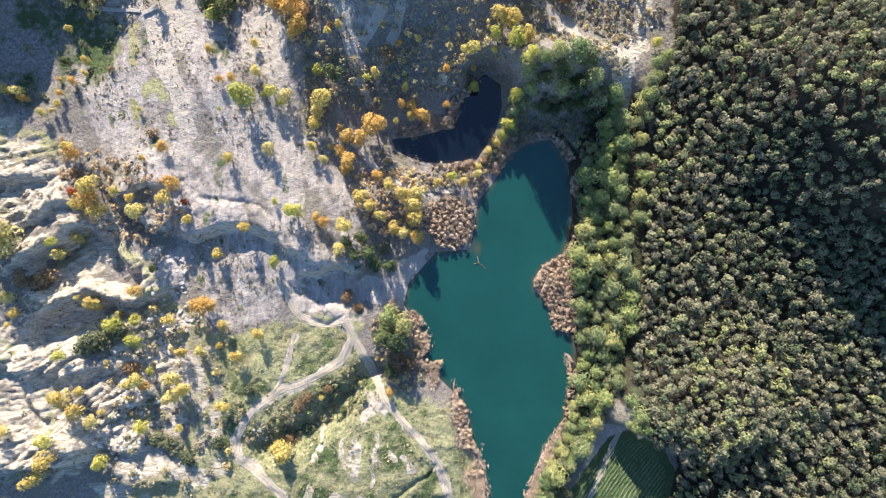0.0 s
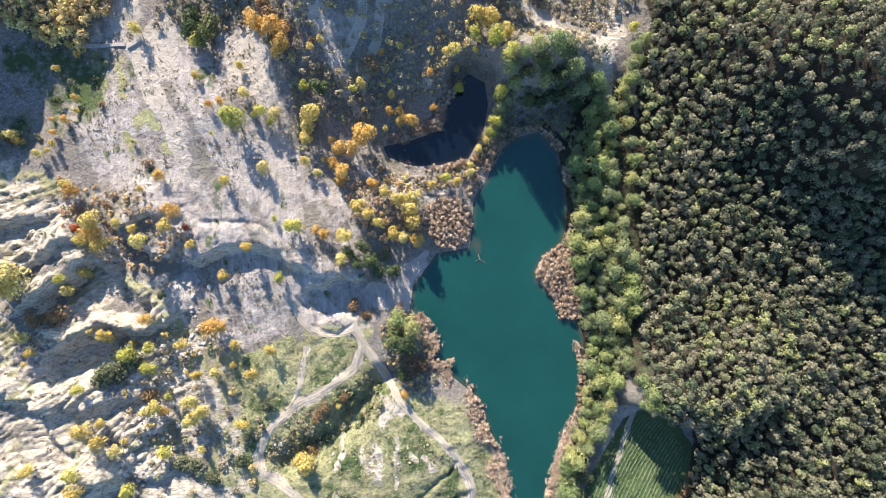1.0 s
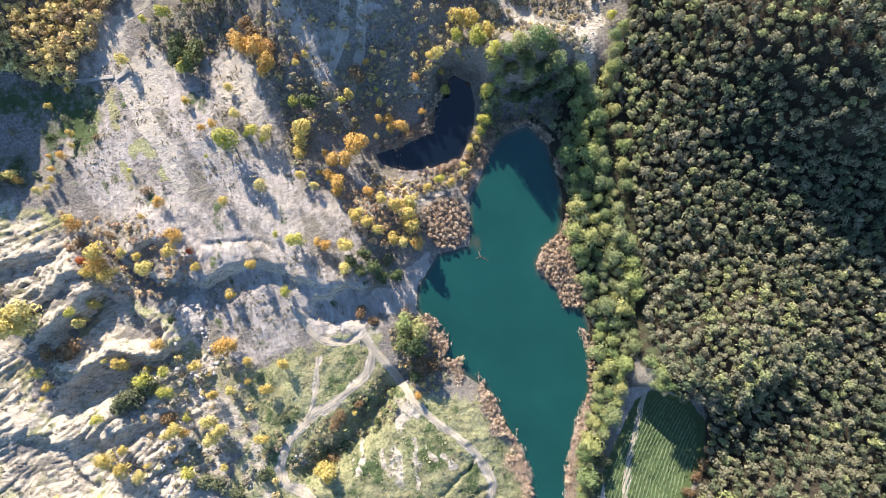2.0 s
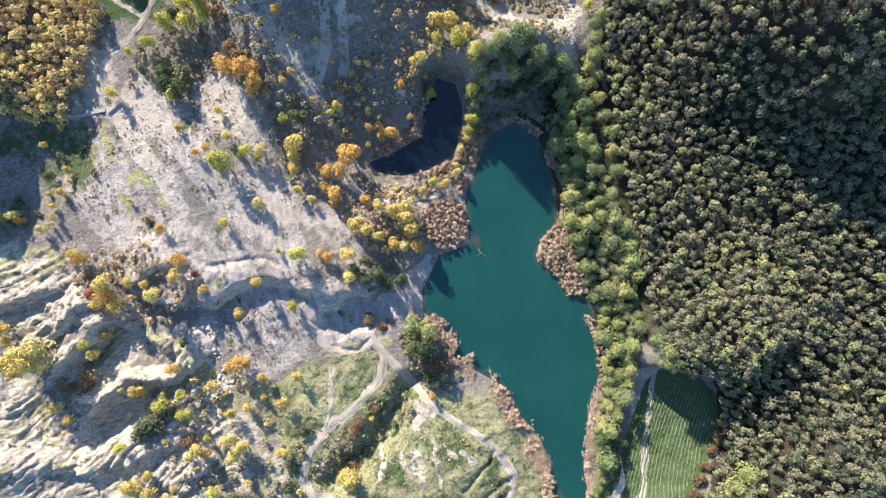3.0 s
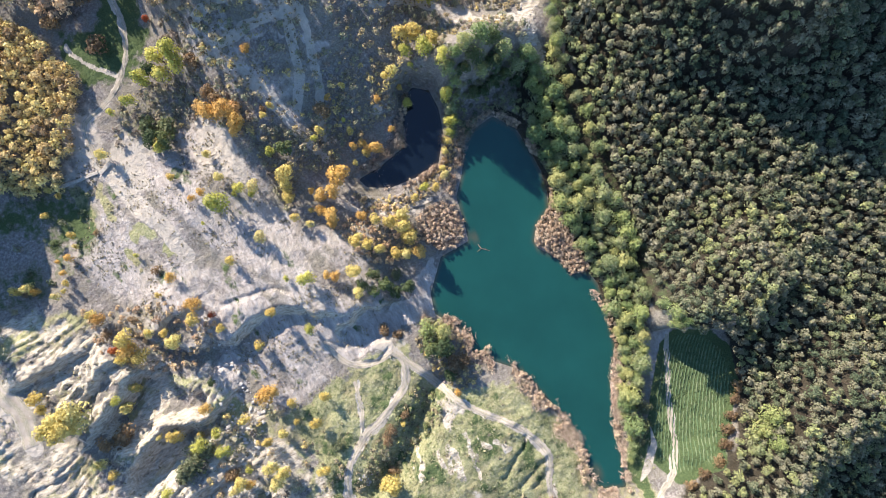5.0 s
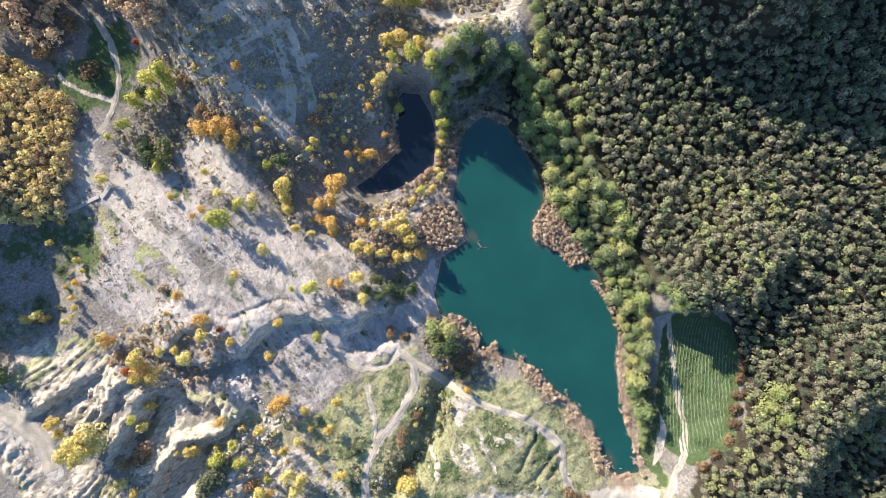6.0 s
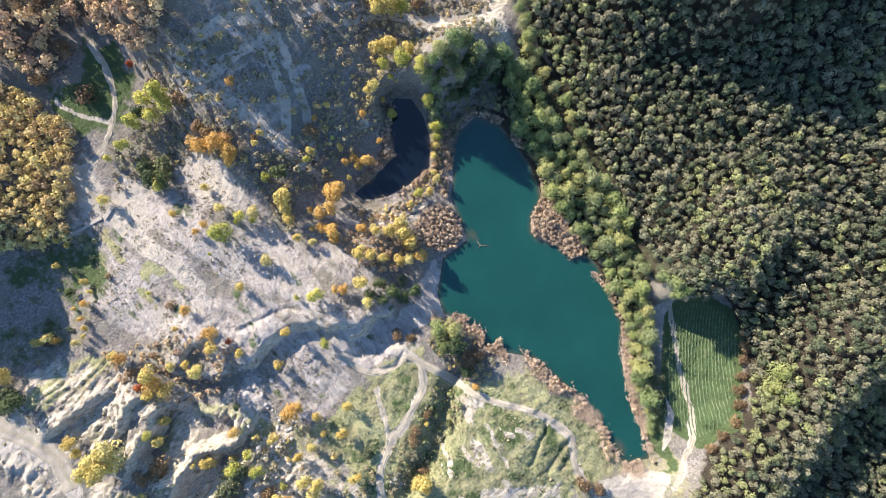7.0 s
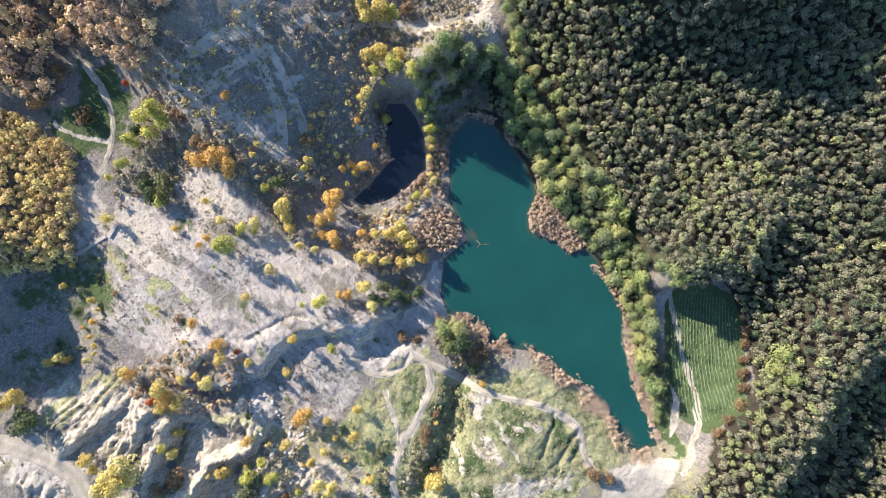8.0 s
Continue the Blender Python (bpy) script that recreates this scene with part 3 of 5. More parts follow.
def ground(x, y):
    x, y = np.asarray(x, float), np.asarray(y, float)
    wx, wy = x + 3.0 * fbm(x, y, 22, 3, 3), y + 3.0 * fbm(x, y, 22, 3, 11)
    z = 2.2 + 1.2 * fbm(x, y, 60, 3, 5)
    # rising ground: slope north of the pond, quarry to the west, forest to the east
    north = step(x, -85, -45) * (1 - 0.8 * step(x, 15, 60))
    z = z + north * (5 * step(wy, 52, 72) + 0.36 * np.clip(wy - 66, 0, 110))
    # unseen hills added to sunward, past the woods, to cast shade on the place
    z = z + dome(x, y, -22, 300, 80, 75, 50)
    z = z + dome(x, y, -112, 216, 42, 24, 8)
    z = z + dome(x, y, -215, 164, 38, 30, 52) * (1 + 0.3 * fbm(x, y, 24, 3, 7))
    z = z + 4.0 * step(-x, 20, 110) + 7.0 * step(-x, 130, 230)
    z = z + 6.0 * step(x, 95, 260)
    z = z + dome(x, y, -33, -98, 38, 26, 4.5, 10)
    # bank hill added to cast shade over the lake's north end
    z = z + dome(x, y, 50, 76, 25, 11, 29.0)
    z = z + dome(x, y, -207, -40, 11, 8, 5.0)
    # rise added under the forest tip to lengthen its shade
    z = z + dome(x, y, 116, -62, 30, 18, 8)
    z = z + dome(x, y, -24, 20, 15, 11, 6.5)
    # low swell added to brighten the floor's sunward side and dim the other
    z = z + dome(x, y, *SWELL, 34, 20, 5)
    # mound added so the forest corner shades the field
    z = z + dome(x, y, *SHADE_MOUND, 15, 12, 10)
    z = z - 3.5 * step(inside(wx, wy, WEST_HOLLOW), -8, 10)
    sx, sy = wx + 1.3 * fbm(x, y, 6, 3, 13), wy + 1.3 * fbm(x, y, 6, 3, 17)
    for pts, h, b, f in SCARPS:
        z = z + ridge(sx, sy, pts, h, b, f)
    calm = np.zeros(np.shape(x))
    for pts, deep in BASINS:
        k = step(inside(sx, sy, pts), -1.5, 4.5)
        z = z - deep * k
        calm = np.maximum(calm, k)
    # a bushy gully beside the meadow track
    d, _ = to_line(wx, wy, [(-30.8, -54.3), (-36.4, -63.1), (-47.0, -70.4), (-57.5, -77.6), (-67.2, -82.4), (-80.0, -86.0)])
    z = z - 6.5 * np.exp(-(d / 6.0) ** 2)
    for line in KNOLL_GROOVES:
        z = z - 1.3 * np.exp(-(to_line(wx, wy, line)[0] / 1.1) ** 2)
    # wash channels on the quarry floor
    d, _ = to_line(wx, wy, [(-109.9, 29.0), (-106.2, 26.6), (-100.4, 20.0), (-92.7, 18.8), (-84.8, 18.3), (-77.7, 15.4), (-71.3, 10.3), (-67.3, 2.2), (-70.0, -3.3), (-69.0, -10.7), (-63.4, -22.1), (-60.4, -29.3), (-50.9, -34.5), (-44.8, -32.5)])
    z = z - 0.9 * np.exp(-(d / 0.8) ** 2)
    # broken strata in the badlands, small bumps all over
    rough = step(inside(wx, wy, BADLANDS), -6, 10) * step(to_line(x, y, TRACKS[6][0])[0], 5, 16)
    rough = np.maximum(rough, 0.5 * np.exp(-(np.hypot(x - ROUGH_AT[0], y - ROUGH_AT[1]) / 24) ** 2))
    rough = rough * (1 - 0.5 * calm)
    u, v = 0.88 * wx + 0.47 * wy, 0.88 * wy - 0.47 * wx
    strata = 1 - 2 * np.abs(fbm(u * 0.38, v, 11, 4, 21, 0.55))
    z = z + rough * (0.6 * strata + 0.55 * (1 - 2 * np.abs(fbm(u * 0.3, v, 3.6, 3, 24))))
    for pace, rise, seed in ((5.5, 1.5, 27), (2.4, 0.95, 28)):
        bed = v / pace + 1.3 * fbm(u * 0.4, v, 16, 3, seed)
        ledge = 1 - (bed - np.floor(bed))
        z = z + rough * rise * ledge * step(fbm(x, y, 12, 3, seed + 30), -0.25, 0.35)
    z = z + (0.25 + 0.45 * rough) * fbm(x, y, 5, 4, 31, 0.66)
    floor = step(inside(wx, wy, QUARRY_FLOOR), -4, 6)
    runnels = 1 - np.abs(fbm((0.28 * x - 0.96 * y) * 0.15, 0.96 * x + 0.28 * y, 7, 3, 41))
    z = z + floor * 0.55 * runnels
    z = z + 0.5 * step(inside(x, y, MEADOW), 0, 6) * fbm(x, y, 4.5, 3, 33, 0.6)
    # shores
    for shape, bank in ((LAKE, 9.0), (POND, 7.0)):
        d = inside(x, y, shape)
        z = np.where(d > -bank, np.minimum(z, 0.25 + (z - 0.25) * step(-d, 0.0, bank)), z)
        z = np.where(d > 0, np.minimum(z, 0.2 - np.minimum(d * 0.35, 4.0)), z)
    return z


def part(name, mesh, mat, parent=None, label=""):
    ob = new(name, mesh)
    if mat is not None and not mesh.materials:
        mesh.materials.append(mat)
    ob.parent = parent
    return tagged(ob, label)


def mesh_of(name, verts, faces, smooth=False):
    """A mesh from numpy arrays: verts (n, 3), faces (m, 3 or 4)."""
    me = bpy.data.meshes.new(name)
    verts, faces = np.asarray(verts, np.float32), np.asarray(faces, np.int32)
    k = faces.shape[1]
    me.vertices.add(len(verts))
    me.vertices.foreach_set("co", verts.ravel())
    me.loops.add(faces.size)
    me.loops.foreach_set("vertex_index", faces.ravel())
    me.polygons.add(len(faces))
    me.polygons.foreach_set("loop_start", np.arange(0, faces.size, k, dtype=np.int32))
    if smooth:
        me.polygons.foreach_set("use_smooth", np.ones(len(faces), bool))
    me.update(calc_edges=True)
    me.validate()
    return me


def attribute(me, name, values):
    a = me.attributes.new(name, "FLOAT", "POINT")
    a.data.foreach_set("value", np.asarray(values, np.float32).ravel())


def spread(fine_lo, fine_hi, fine_step, far):
    """Even steps over the place, ever wider ones out to the horizon."""
    mid = np.arange(fine_lo, fine_hi + 0.01, fine_step)
    out, s, v = [], fine_step, fine_hi
    while v < far:
        s *= 1.35
        v += s
        out.append(v)
    out = np.array(out)
    return np.concatenate([fine_lo - (out[::-1] - fine_hi), mid, out])


# ---- ground sheet ----
SHEET = []


def on_ground(x, y):
    """Height of the sheet itself at a place."""
    gx, gy, z = SHEET
    x, y = np.asarray(x, float), np.asarray(y, float)
    i, j = np.clip(np.searchsorted(gx, x) - 1, 0, len(gx) - 2), np.clip(np.searchsorted(gy, y) - 1, 0, len(gy) - 2)
    u, v = (x - gx[i]) / (gx[i + 1] - gx[i]), (y - gy[j]) / (gy[j + 1] - gy[j])
    return (z[j, i] * (1 - u) + z[j, i + 1] * u) * (1 - v) + (z[j + 1, i] * (1 - u) + z[j + 1, i + 1] * u) * v


def build_ground():
    gx, gy = spread(-256, 258, 0.8, 2600), spread(-236, 236, 0.8, 2600)
    X, Y = np.meshgrid(gx, gy)
    x, y = X.ravel(), Y.ravel()
    cx, cy = np.clip(x, -330, 330), np.clip(y, -310, 310)
    z = ground(cx, cy)
    away = step(np.hypot(x - cx, y - cy), 0, 900)
    z = z * (1 - away) + away * (14 + 22 * fbm(x, y, 700, 3, 77))
    SHEET.extend((gx, gy, z.reshape(X.shape)))
    n, m = len(gx), len(gy)
    i = np.arange(n * m).reshape(m, n)
    faces = np.stack([i[:-1, :-1], i[:-1, 1:], i[1:, 1:], i[1:, :-1]], -1).reshape(-1, 4)
    me = mesh_of("ground", np.stack([x, y, z], 1), faces, True)
    me.materials.append(GROUND)
    wx, wy = x + 4.5 * fbm(x, y, 16, 5, 51, 0.6), y + 4.5 * fbm(x, y, 16, 5, 61, 0.6)

    def area(pts, edge=2.5):
        return step(inside(wx, wy, pts), -edge, edge)

    clay = np.maximum.reduce([area(QUARRY_FLOOR, 9), area(NORTH_SCREES, 12) * (0.28 + 0.5 * fbm(x, y, 7, 5, 87) + 0.7 * step(1 - np.abs(fbm(wx, wy, 26, 3, 88)), 0.78, 0.97)), area(BEACH, 2), area(UPPER_FLOOR, 4)])
    clay = np.maximum(clay, step(-to_line(wx, wy, FIELD_PATH)[0], -4.6, -1.8) * 0.95)
    clay = clay * np.where(inside(x, y, QUARRY_FLOOR) > 0, 0.78 + 0.5 * fbm(0.96 * x + 0.28 * y, 0.4 * (0.96 * y - 0.28 * x), 12, 5, 81, 0.6), 1)
    turf = np.maximum.reduce([area(MEADOW, 5), area(RUSSET_SCRUB, 6) * 0.3, step(inside(x, y, CLEARING), -16, -4) * 0.5, area(JUNCTION_SCRUB, 5) * 0.4, area(KNOLL_TURF, 3), area(SHORE_GREEN, 2), area(BADLANDS, 8) * (0.4 + 0.6 * fbm(x, y, 15, 4, 89)), area(RUBBLE_SCRUB, 8) * 0.55, area(LOWER_SCRUB, 8) * 0.85])
    # dark green also stands in for shade in the west hollow and forest ride
    green = np.maximum.reduce([step(inside(x, y, FIELD), -4, -1.5), area(SHORE_GREEN, 2) * 0.75, area(WEST_HOLLOW, 8) * (0.42 + 0.4 * fbm(x, y, 18, 3, 85)), area(NORTH_GLADE, 4) * 0.8, step(inside(x, y, FOREST_RIDE), -3, 1) * 0.4])
    green = np.maximum(green, np.maximum(area(KNOLL_TURF, 6), area(MEADOW, 6) * 0.7) * (0.45 + 0.4 * fbm(x, y, 10, 4, 83)))
    green = np.maximum(green, area(QUARRY_FLOOR, 3) * 0.55 * step(fbm(0.96 * x + 0.28 * y, 0.45 * (0.96 * y - 0.28 * x), 7, 4, 86), 0.6, 1.0))
    for (px, py), rad in TURF_PATCHES:
        turf = np.maximum(turf, 0.8 * step(-np.hypot((wx - px) * 1.6, (wy - py) * 0.8), -rad * 1.1, -rad * 0.5))
    rock = area(BADLANDS, 5) * (0.42 + 0.75 * fbm(x * 0.9 + 0.5 * y, 1.8 * y - 0.9 * x, 14, 4, 91))
    rock = np.maximum(rock, np.maximum(area(RUBBLE_SCRUB, 6), area(LOWER_SCRUB, 6)) * (0.42 + 0.7 * fbm(x, y, 10, 4, 93)))
    # bare streaks on the knoll
    streak = area(KNOLL_TURF, 1) * step(fbm(x - 0.25 * y, 0.25 * y, 2.6, 3, 95) + 0.9 * fbm(x, y, 22, 2, 96), 0.75, 1.1)
    gz = np.gradient(z.reshape(X.shape), gy, gx)
    steep = np.hypot(gz[0], gz[1]).ravel()
    rock = np.maximum(rock, 0.8 * step(steep, 0.55, 0.95) * np.maximum(area(QUARRY_FLOOR, 12), area(BADLANDS, 12)))
    rock = np.maximum(rock, streak)
    for line in KNOLL_STREAKS:
        rock = np.maximum(rock, step(-to_line(x + 0.35 * (wx - x), y + 0.35 * (wy - y), line)[0] + 0.9 * fbm(x, y, 3, 3, 99), -1.9, -0.5))
    for (px, py), r in WHITE_ROCK:
        rock = np.maximum(rock, step(-np.hypot((wx - px) * 0.8, (wy - py) * 1.4), -r * 1.2, -r * 0.5))
    rock = np.maximum(rock, step(-to_line(wx, wy, CREEK_BED)[0], -7, -2) * 0.9)
    dirt = np.zeros(len(x))
    for pts, width in TRACKS:
        dirt = np.maximum(dirt, step(-to_line(x + 0.3 * (wx - x), y + 0.3 * (wy - y), pts)[0], -width * 0.62, -width * 0.38))
    dirt = np.maximum.reduce([dirt, step(inside(x + 0.4 * (wx - x), y + 0.4 * (wy - y), CLEARING), -2, 2), 0.9 * step(inside(x, y, SAND_BAR), -0.8, 0.6)])
    for (px, py), r in PALE_PATCHES:
        dirt = np.maximum(dirt, 0.8 * step(-np.hypot(wx - px, wy - py) + 0.5 * r * fbm(x, y, r, 4, 97), -r * 1.2, -r * 0.4))
    # floor darkens woods and ride with painted shade, and shores with mud
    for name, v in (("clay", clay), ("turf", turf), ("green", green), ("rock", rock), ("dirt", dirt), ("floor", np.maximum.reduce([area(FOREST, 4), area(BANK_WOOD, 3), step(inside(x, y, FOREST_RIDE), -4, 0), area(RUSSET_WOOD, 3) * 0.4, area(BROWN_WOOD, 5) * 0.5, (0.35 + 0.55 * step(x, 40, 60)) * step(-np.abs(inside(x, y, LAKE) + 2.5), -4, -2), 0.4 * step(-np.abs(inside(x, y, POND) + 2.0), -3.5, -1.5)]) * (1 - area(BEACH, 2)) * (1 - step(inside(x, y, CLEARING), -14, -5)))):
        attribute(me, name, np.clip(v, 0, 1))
    return tagged(new("ground", me), "pale clay quarry floor, turf and leaf litter", "ground", kind="structure")


def build_water(name, outline, mat, label, level=0.05):
    xs, ys = [p[0] for p in outline], [p[1] for p in outline]
    gx, gy = np.arange(min(xs) - 8, max(xs) + 9, 1.5), np.arange(min(ys) - 8, max(ys) + 9, 1.5)
    X, Y = np.meshgrid(gx, gy)
    d = inside(X, Y, outline)
    i = np.arange(X.size).reshape(X.shape)
    faces = np.stack([i[:-1, :-1], i[:-1, 1:], i[1:, 1:], i[1:, :-1]], -1).reshape(-1, 4)
    keep = (d.ravel()[faces] > -6).any(1)
    faces = faces[keep]
    used, inv = np.unique(faces, return_inverse=True)
    v = np.stack([X.ravel(), Y.ravel(), np.full(X.size, level)], 1)[used]
    me = mesh_of(name, v, inv.reshape(faces.shape), True)
    me.materials.append(mat)
    shoal = 0.75 * (1 - step(d.ravel()[used], 0.3, 2.5))
    if name == "lake":
        for (px, py), r in ((SNAG_AT, 5.0), (SHOAL_AT, 7.0)):
            shoal = np.maximum(shoal, 0.75 * (1 - step(np.hypot((v[:, 0] - px) * 1.8, v[:, 1] - py), 0, r)))
    attribute(me, "shoal", shoal)
    return tagged(new(name, me), label, "water", kind="structure")


# ---- dirt tracks, worn into two ruts ----
def smooth_line(pts, gap=0.9):
    p = np.array([pts[0], *pts, pts[-1]], float)
    out = []
    for k in range(1, len(p) - 2):
        n = max(2, int(np.hypot(*(p[k + 1] - p[k])) / gap))
        for t in np.arange(n) / n:
            out.append(0.5 * (2 * p[k] + (p[k + 1] - p[k - 1]) * t + (2 * p[k - 1] - 5 * p[k] + 4 * p[k + 1] - p[k + 2]) * t ** 2 + (3 * p[k] - p[k - 1] - 3 * p[k + 1] + p[k + 2]) * t ** 3))
    return np.array(out + [p[-1]])


def dirt_track(pts, width):
    line = smooth_line(pts)
    way = np.gradient(line, axis=0)
    way /= np.linalg.norm(way, axis=1, keepdims=True) + 1e-9
    across = np.stack([-way[:, 1], way[:, 0]], 1)
    along = np.cumsum(np.r_[0, np.hypot(*np.diff(line, axis=0).T)])
    rows = []
    for o, dz in ((-0.62, -0.25), (-0.5, 0.05), (-0.36, 0.12), (-0.27, 0.03), (-0.17, 0.11), (0.0, 0.16), (0.17, 0.11), (0.27, 0.03), (0.36, 0.12), (0.5, 0.05), (0.62, -0.25)):
        w = width * (1 + 0.22 * smooth_noise(along / 4.0, along * 0 + (3 if o > 0 else 8), 12)) * o
        xy = line + across * w[:, None] + 0.12 * rng.normal(size=line.shape)
        rows.append(np.column_stack([xy, on_ground(xy[:, 0], xy[:, 1]) + dz]))
    v = np.stack(rows, 1)
    i = np.arange(v.shape[0] * v.shape[1]).reshape(v.shape[:2])
    f = np.stack([i[:-1, :-1], i[1:, :-1], i[1:, 1:], i[:-1, 1:]], -1).reshape(-1, 4)
    me = mesh_of("track", v.reshape(-1, 3), f, True)
    attribute(me, "rut", np.tile(np.array([0, 0.1, 0.5, 1, 0.5, 0, 0.5, 1, 0.5, 0.1, 0], float), len(line)))
    me.materials.append(TRACK)
    return tagged(new("track", me), "pale rutted dirt track", "track", kind="structure")


SNAG_AT = (15.2, 0.2)
SHOAL_AT = (19.8, -125.8)
build_ground()
for pts, width in TRACKS[:7]:
    dirt_track(pts, width)
build_water("lake", LAKE, WATER, "still teal-green quarry lake with murky water")
build_water("pond", POND, POND_WATER, "small dark pond with almost black water")


# ---- trees ----
def prism(a, b, ra, rb, sides=5):
    """A tapered limb from a to b as arrays of verts and quads."""
    a, b = Vector(a), Vector(b)
    q = (b - a).to_track_quat("Z", "Y")
    v = []
    for p, r in ((a, ra), (b, rb)):
        for k in range(sides):
            w = 2 * math.pi * k / sides
            v.append(tuple(p + q @ Vector((r * math.cos(w), r * math.sin(w), 0))))
    f = [(k, (k + 1) % sides, sides + (k + 1) % sides, sides + k) for k in range(sides)]
    return np.array(v), np.array(f)


def join(pieces):
    vs, fs, at = [], [], 0
    for v, f in pieces:
        vs.append(v)
        fs.append(f + at)
        at += len(v)
    return np.concatenate(vs), np.concatenate(fs)


def sprays(centres, normals, sizes, gen, corners=4):
    """Kite-shaped or three-cornered sprays of leaves, one small face each, turned about their own normals."""
    n = len(centres)
    normals = normals / np.linalg.norm(normals, axis=1, keepdims=True)
    ref = gen.normal(size=(n, 3))
    u = np.cross(normals, ref)
    u /= np.linalg.norm(u, axis=1, keepdims=True) + 1e-9
    w = np.cross(normals, u)
    s = sizes[:, None]
    a = s * gen.uniform(0.45, 0.75, (n, 1))
    droop = s * gen.uniform(-0.25, 0.1, (n, 1)) * normals
    if corners == 3:
        v = np.stack([centres - u * s * 0.6 + w * a, centres + u * s * 0.7 + droop, centres - u * s * 0.5 - w * a], 1)
    else:
        v = np.stack([centres - u * s * 0.6 + droop, centres + w * a, centres + u * s * 0.7 + droop, centres - w * a], 1)
    return v.reshape(-1, 3), np.arange(corners * n).reshape(n, corners)


def crown_shape(count, gen, height=1.15, lobes=7, leaf=0.085, wide=0.33, corners=4, low=0.3):
    """A broad, round-topped crown 1 across on a stem whose foot is at 0: rings of uneven lobes, with gaps between the sprays."""
    cs, rs = [], []
    for k in range(lobes):
        w = 2.4 * k + gen.uniform(-0.8, 0.8)
        up = k / max(lobes - 1, 1)
        far = wide * math.sqrt(1 - 0.9 * up * up) * gen.uniform(0.55, 1.2)
        cs.append((far * math.cos(w), far * math.sin(w), low * height + ((1 - low) * height - 0.22) * up + gen.uniform(-0.05, 0.05)))
        rs.append(gen.uniform(0.42 - wide, 0.60 - wide) * (1.1 - 0.2 * up))
    cs, rs = np.array(cs), np.array(rs)
    pick = gen.choice(len(cs), count, p=rs ** 2 / (rs ** 2).sum())
    d = gen.normal(size=(count, 3))
    d /= np.linalg.norm(d, axis=1, keepdims=True)
    d[:, 2] = np.where(d[:, 2] < -0.35, -d[:, 2], d[:, 2])
    p = cs[pick] + d * (rs[pick] * gen.uniform(0.7, 1.15, count))[:, None] * np.array([1, 1, 1.1])
    p[:, 2] = np.maximum(p[:, 2], 0.04)
    nrm = d + 0.38 * gen.normal(size=(count, 3)) + np.array([0, 0, 0.15])
    return sprays(p, nrm, gen.uniform(0.55, 1.4, count) * leaf, gen, corners)


def wood_shape(gen, height=1.15, sides=5):
    pieces = [prism((0, 0, -0.06), (0, 0, height - 0.35), 0.035, 0.018, sides)]
    for k in range(4):
        w = 1.57 * k + gen.uniform(-0.5, 0.5)
        fork = max(0.04, height - gen.uniform(0.6, 0.8))
        pieces.append(prism((0, 0, fork), (0.26 * math.cos(w), 0.26 * math.sin(w), height - gen.uniform(0.3, 0.45)), 0.014, 0.004, 4 if sides == 5 else sides))
    return pieces


KINDS = {
    "yellow": ("bright yellow autumn tree", 1.75, 11, 760, 0.068),
    "orange": ("orange-leaved autumn tree", 1.6, 11, 760, 0.068),
    "red": ("red-leaved autumn tree", 1.1, 7, 400, 0.08),
    "lime": ("yellow-green autumn tree", 1.6, 11, 760, 0.068),
    "green": ("dark green leafy tree", 1.4, 11, 760, 0.068),
    "bank": ("olive-green lakeside tree", 1.5, 15, 1000, 0.056),
    "rust": ("low orange-brown shrub", 0.6, 9, 460, 0.08),
    "olive": ("low dark olive shrub", 0.6, 9, 460, 0.08),
    "grey": ("low grey-green shrub", 0.6, 9, 420, 0.08),
    "brown": ("brown half-bare autumn shrub", 0.7, 9, 380, 0.08),
}
MODELS, planted = {}, []


def model(kind, k):
    if (kind, k) not in MODELS:
        gen = np.random.default_rng(100 + 10 * list(LEAVES).index(kind) + k)
        _, h, lobes, count, leaf = KINDS[kind]
        v, f = crown_shape(count, gen, h, lobes, leaf, 0.28)
        crown = mesh_of("crown", v, f)
        crown.materials.append(LEAVES[kind])
        v, f = join(wood_shape(gen, h))
        wood = mesh_of("trunk", v, f)
        wood.materials.append(BARK)
        MODELS[kind, k] = (crown, wood)
    return MODELS[kind, k]


def plant(kind, x, y, d, where=""):
    """A tree d metres across, its foot in the ground."""
    k = int(rng.integers(4))
    crown, wood = model(kind, k)
    bush = d < 3.6 or kind in ("grey", "brown", "rust", "olive")
    label = KINDS[kind][0]
    if bush:
        label = label.replace("tree", "bush")
    thing = new("bush" if bush else "tree")
    thing.empty_display_size = 0.2
    z = float(on_ground(x, y))
    grow = d * rng.uniform(0.92, 1.1)
    thing.matrix_basis = Matrix.LocRotScale((x, y, z), Euler((0, 0, rng.uniform(0, 6.28))), (d * 1.08, d * 1.08, grow))
    part("crown", crown, None, thing)
    part("trunk", wood, None, thing)
    planted.append((x, y, d))
    return tagged(thing, label + where, "bush" if bush else "tree", "bushes" if bush else "trees")


def grove(kind, rows, where=" on open quarry ground"):
    for x, y, d in rows:
        plant(kind, x, y, d, where)


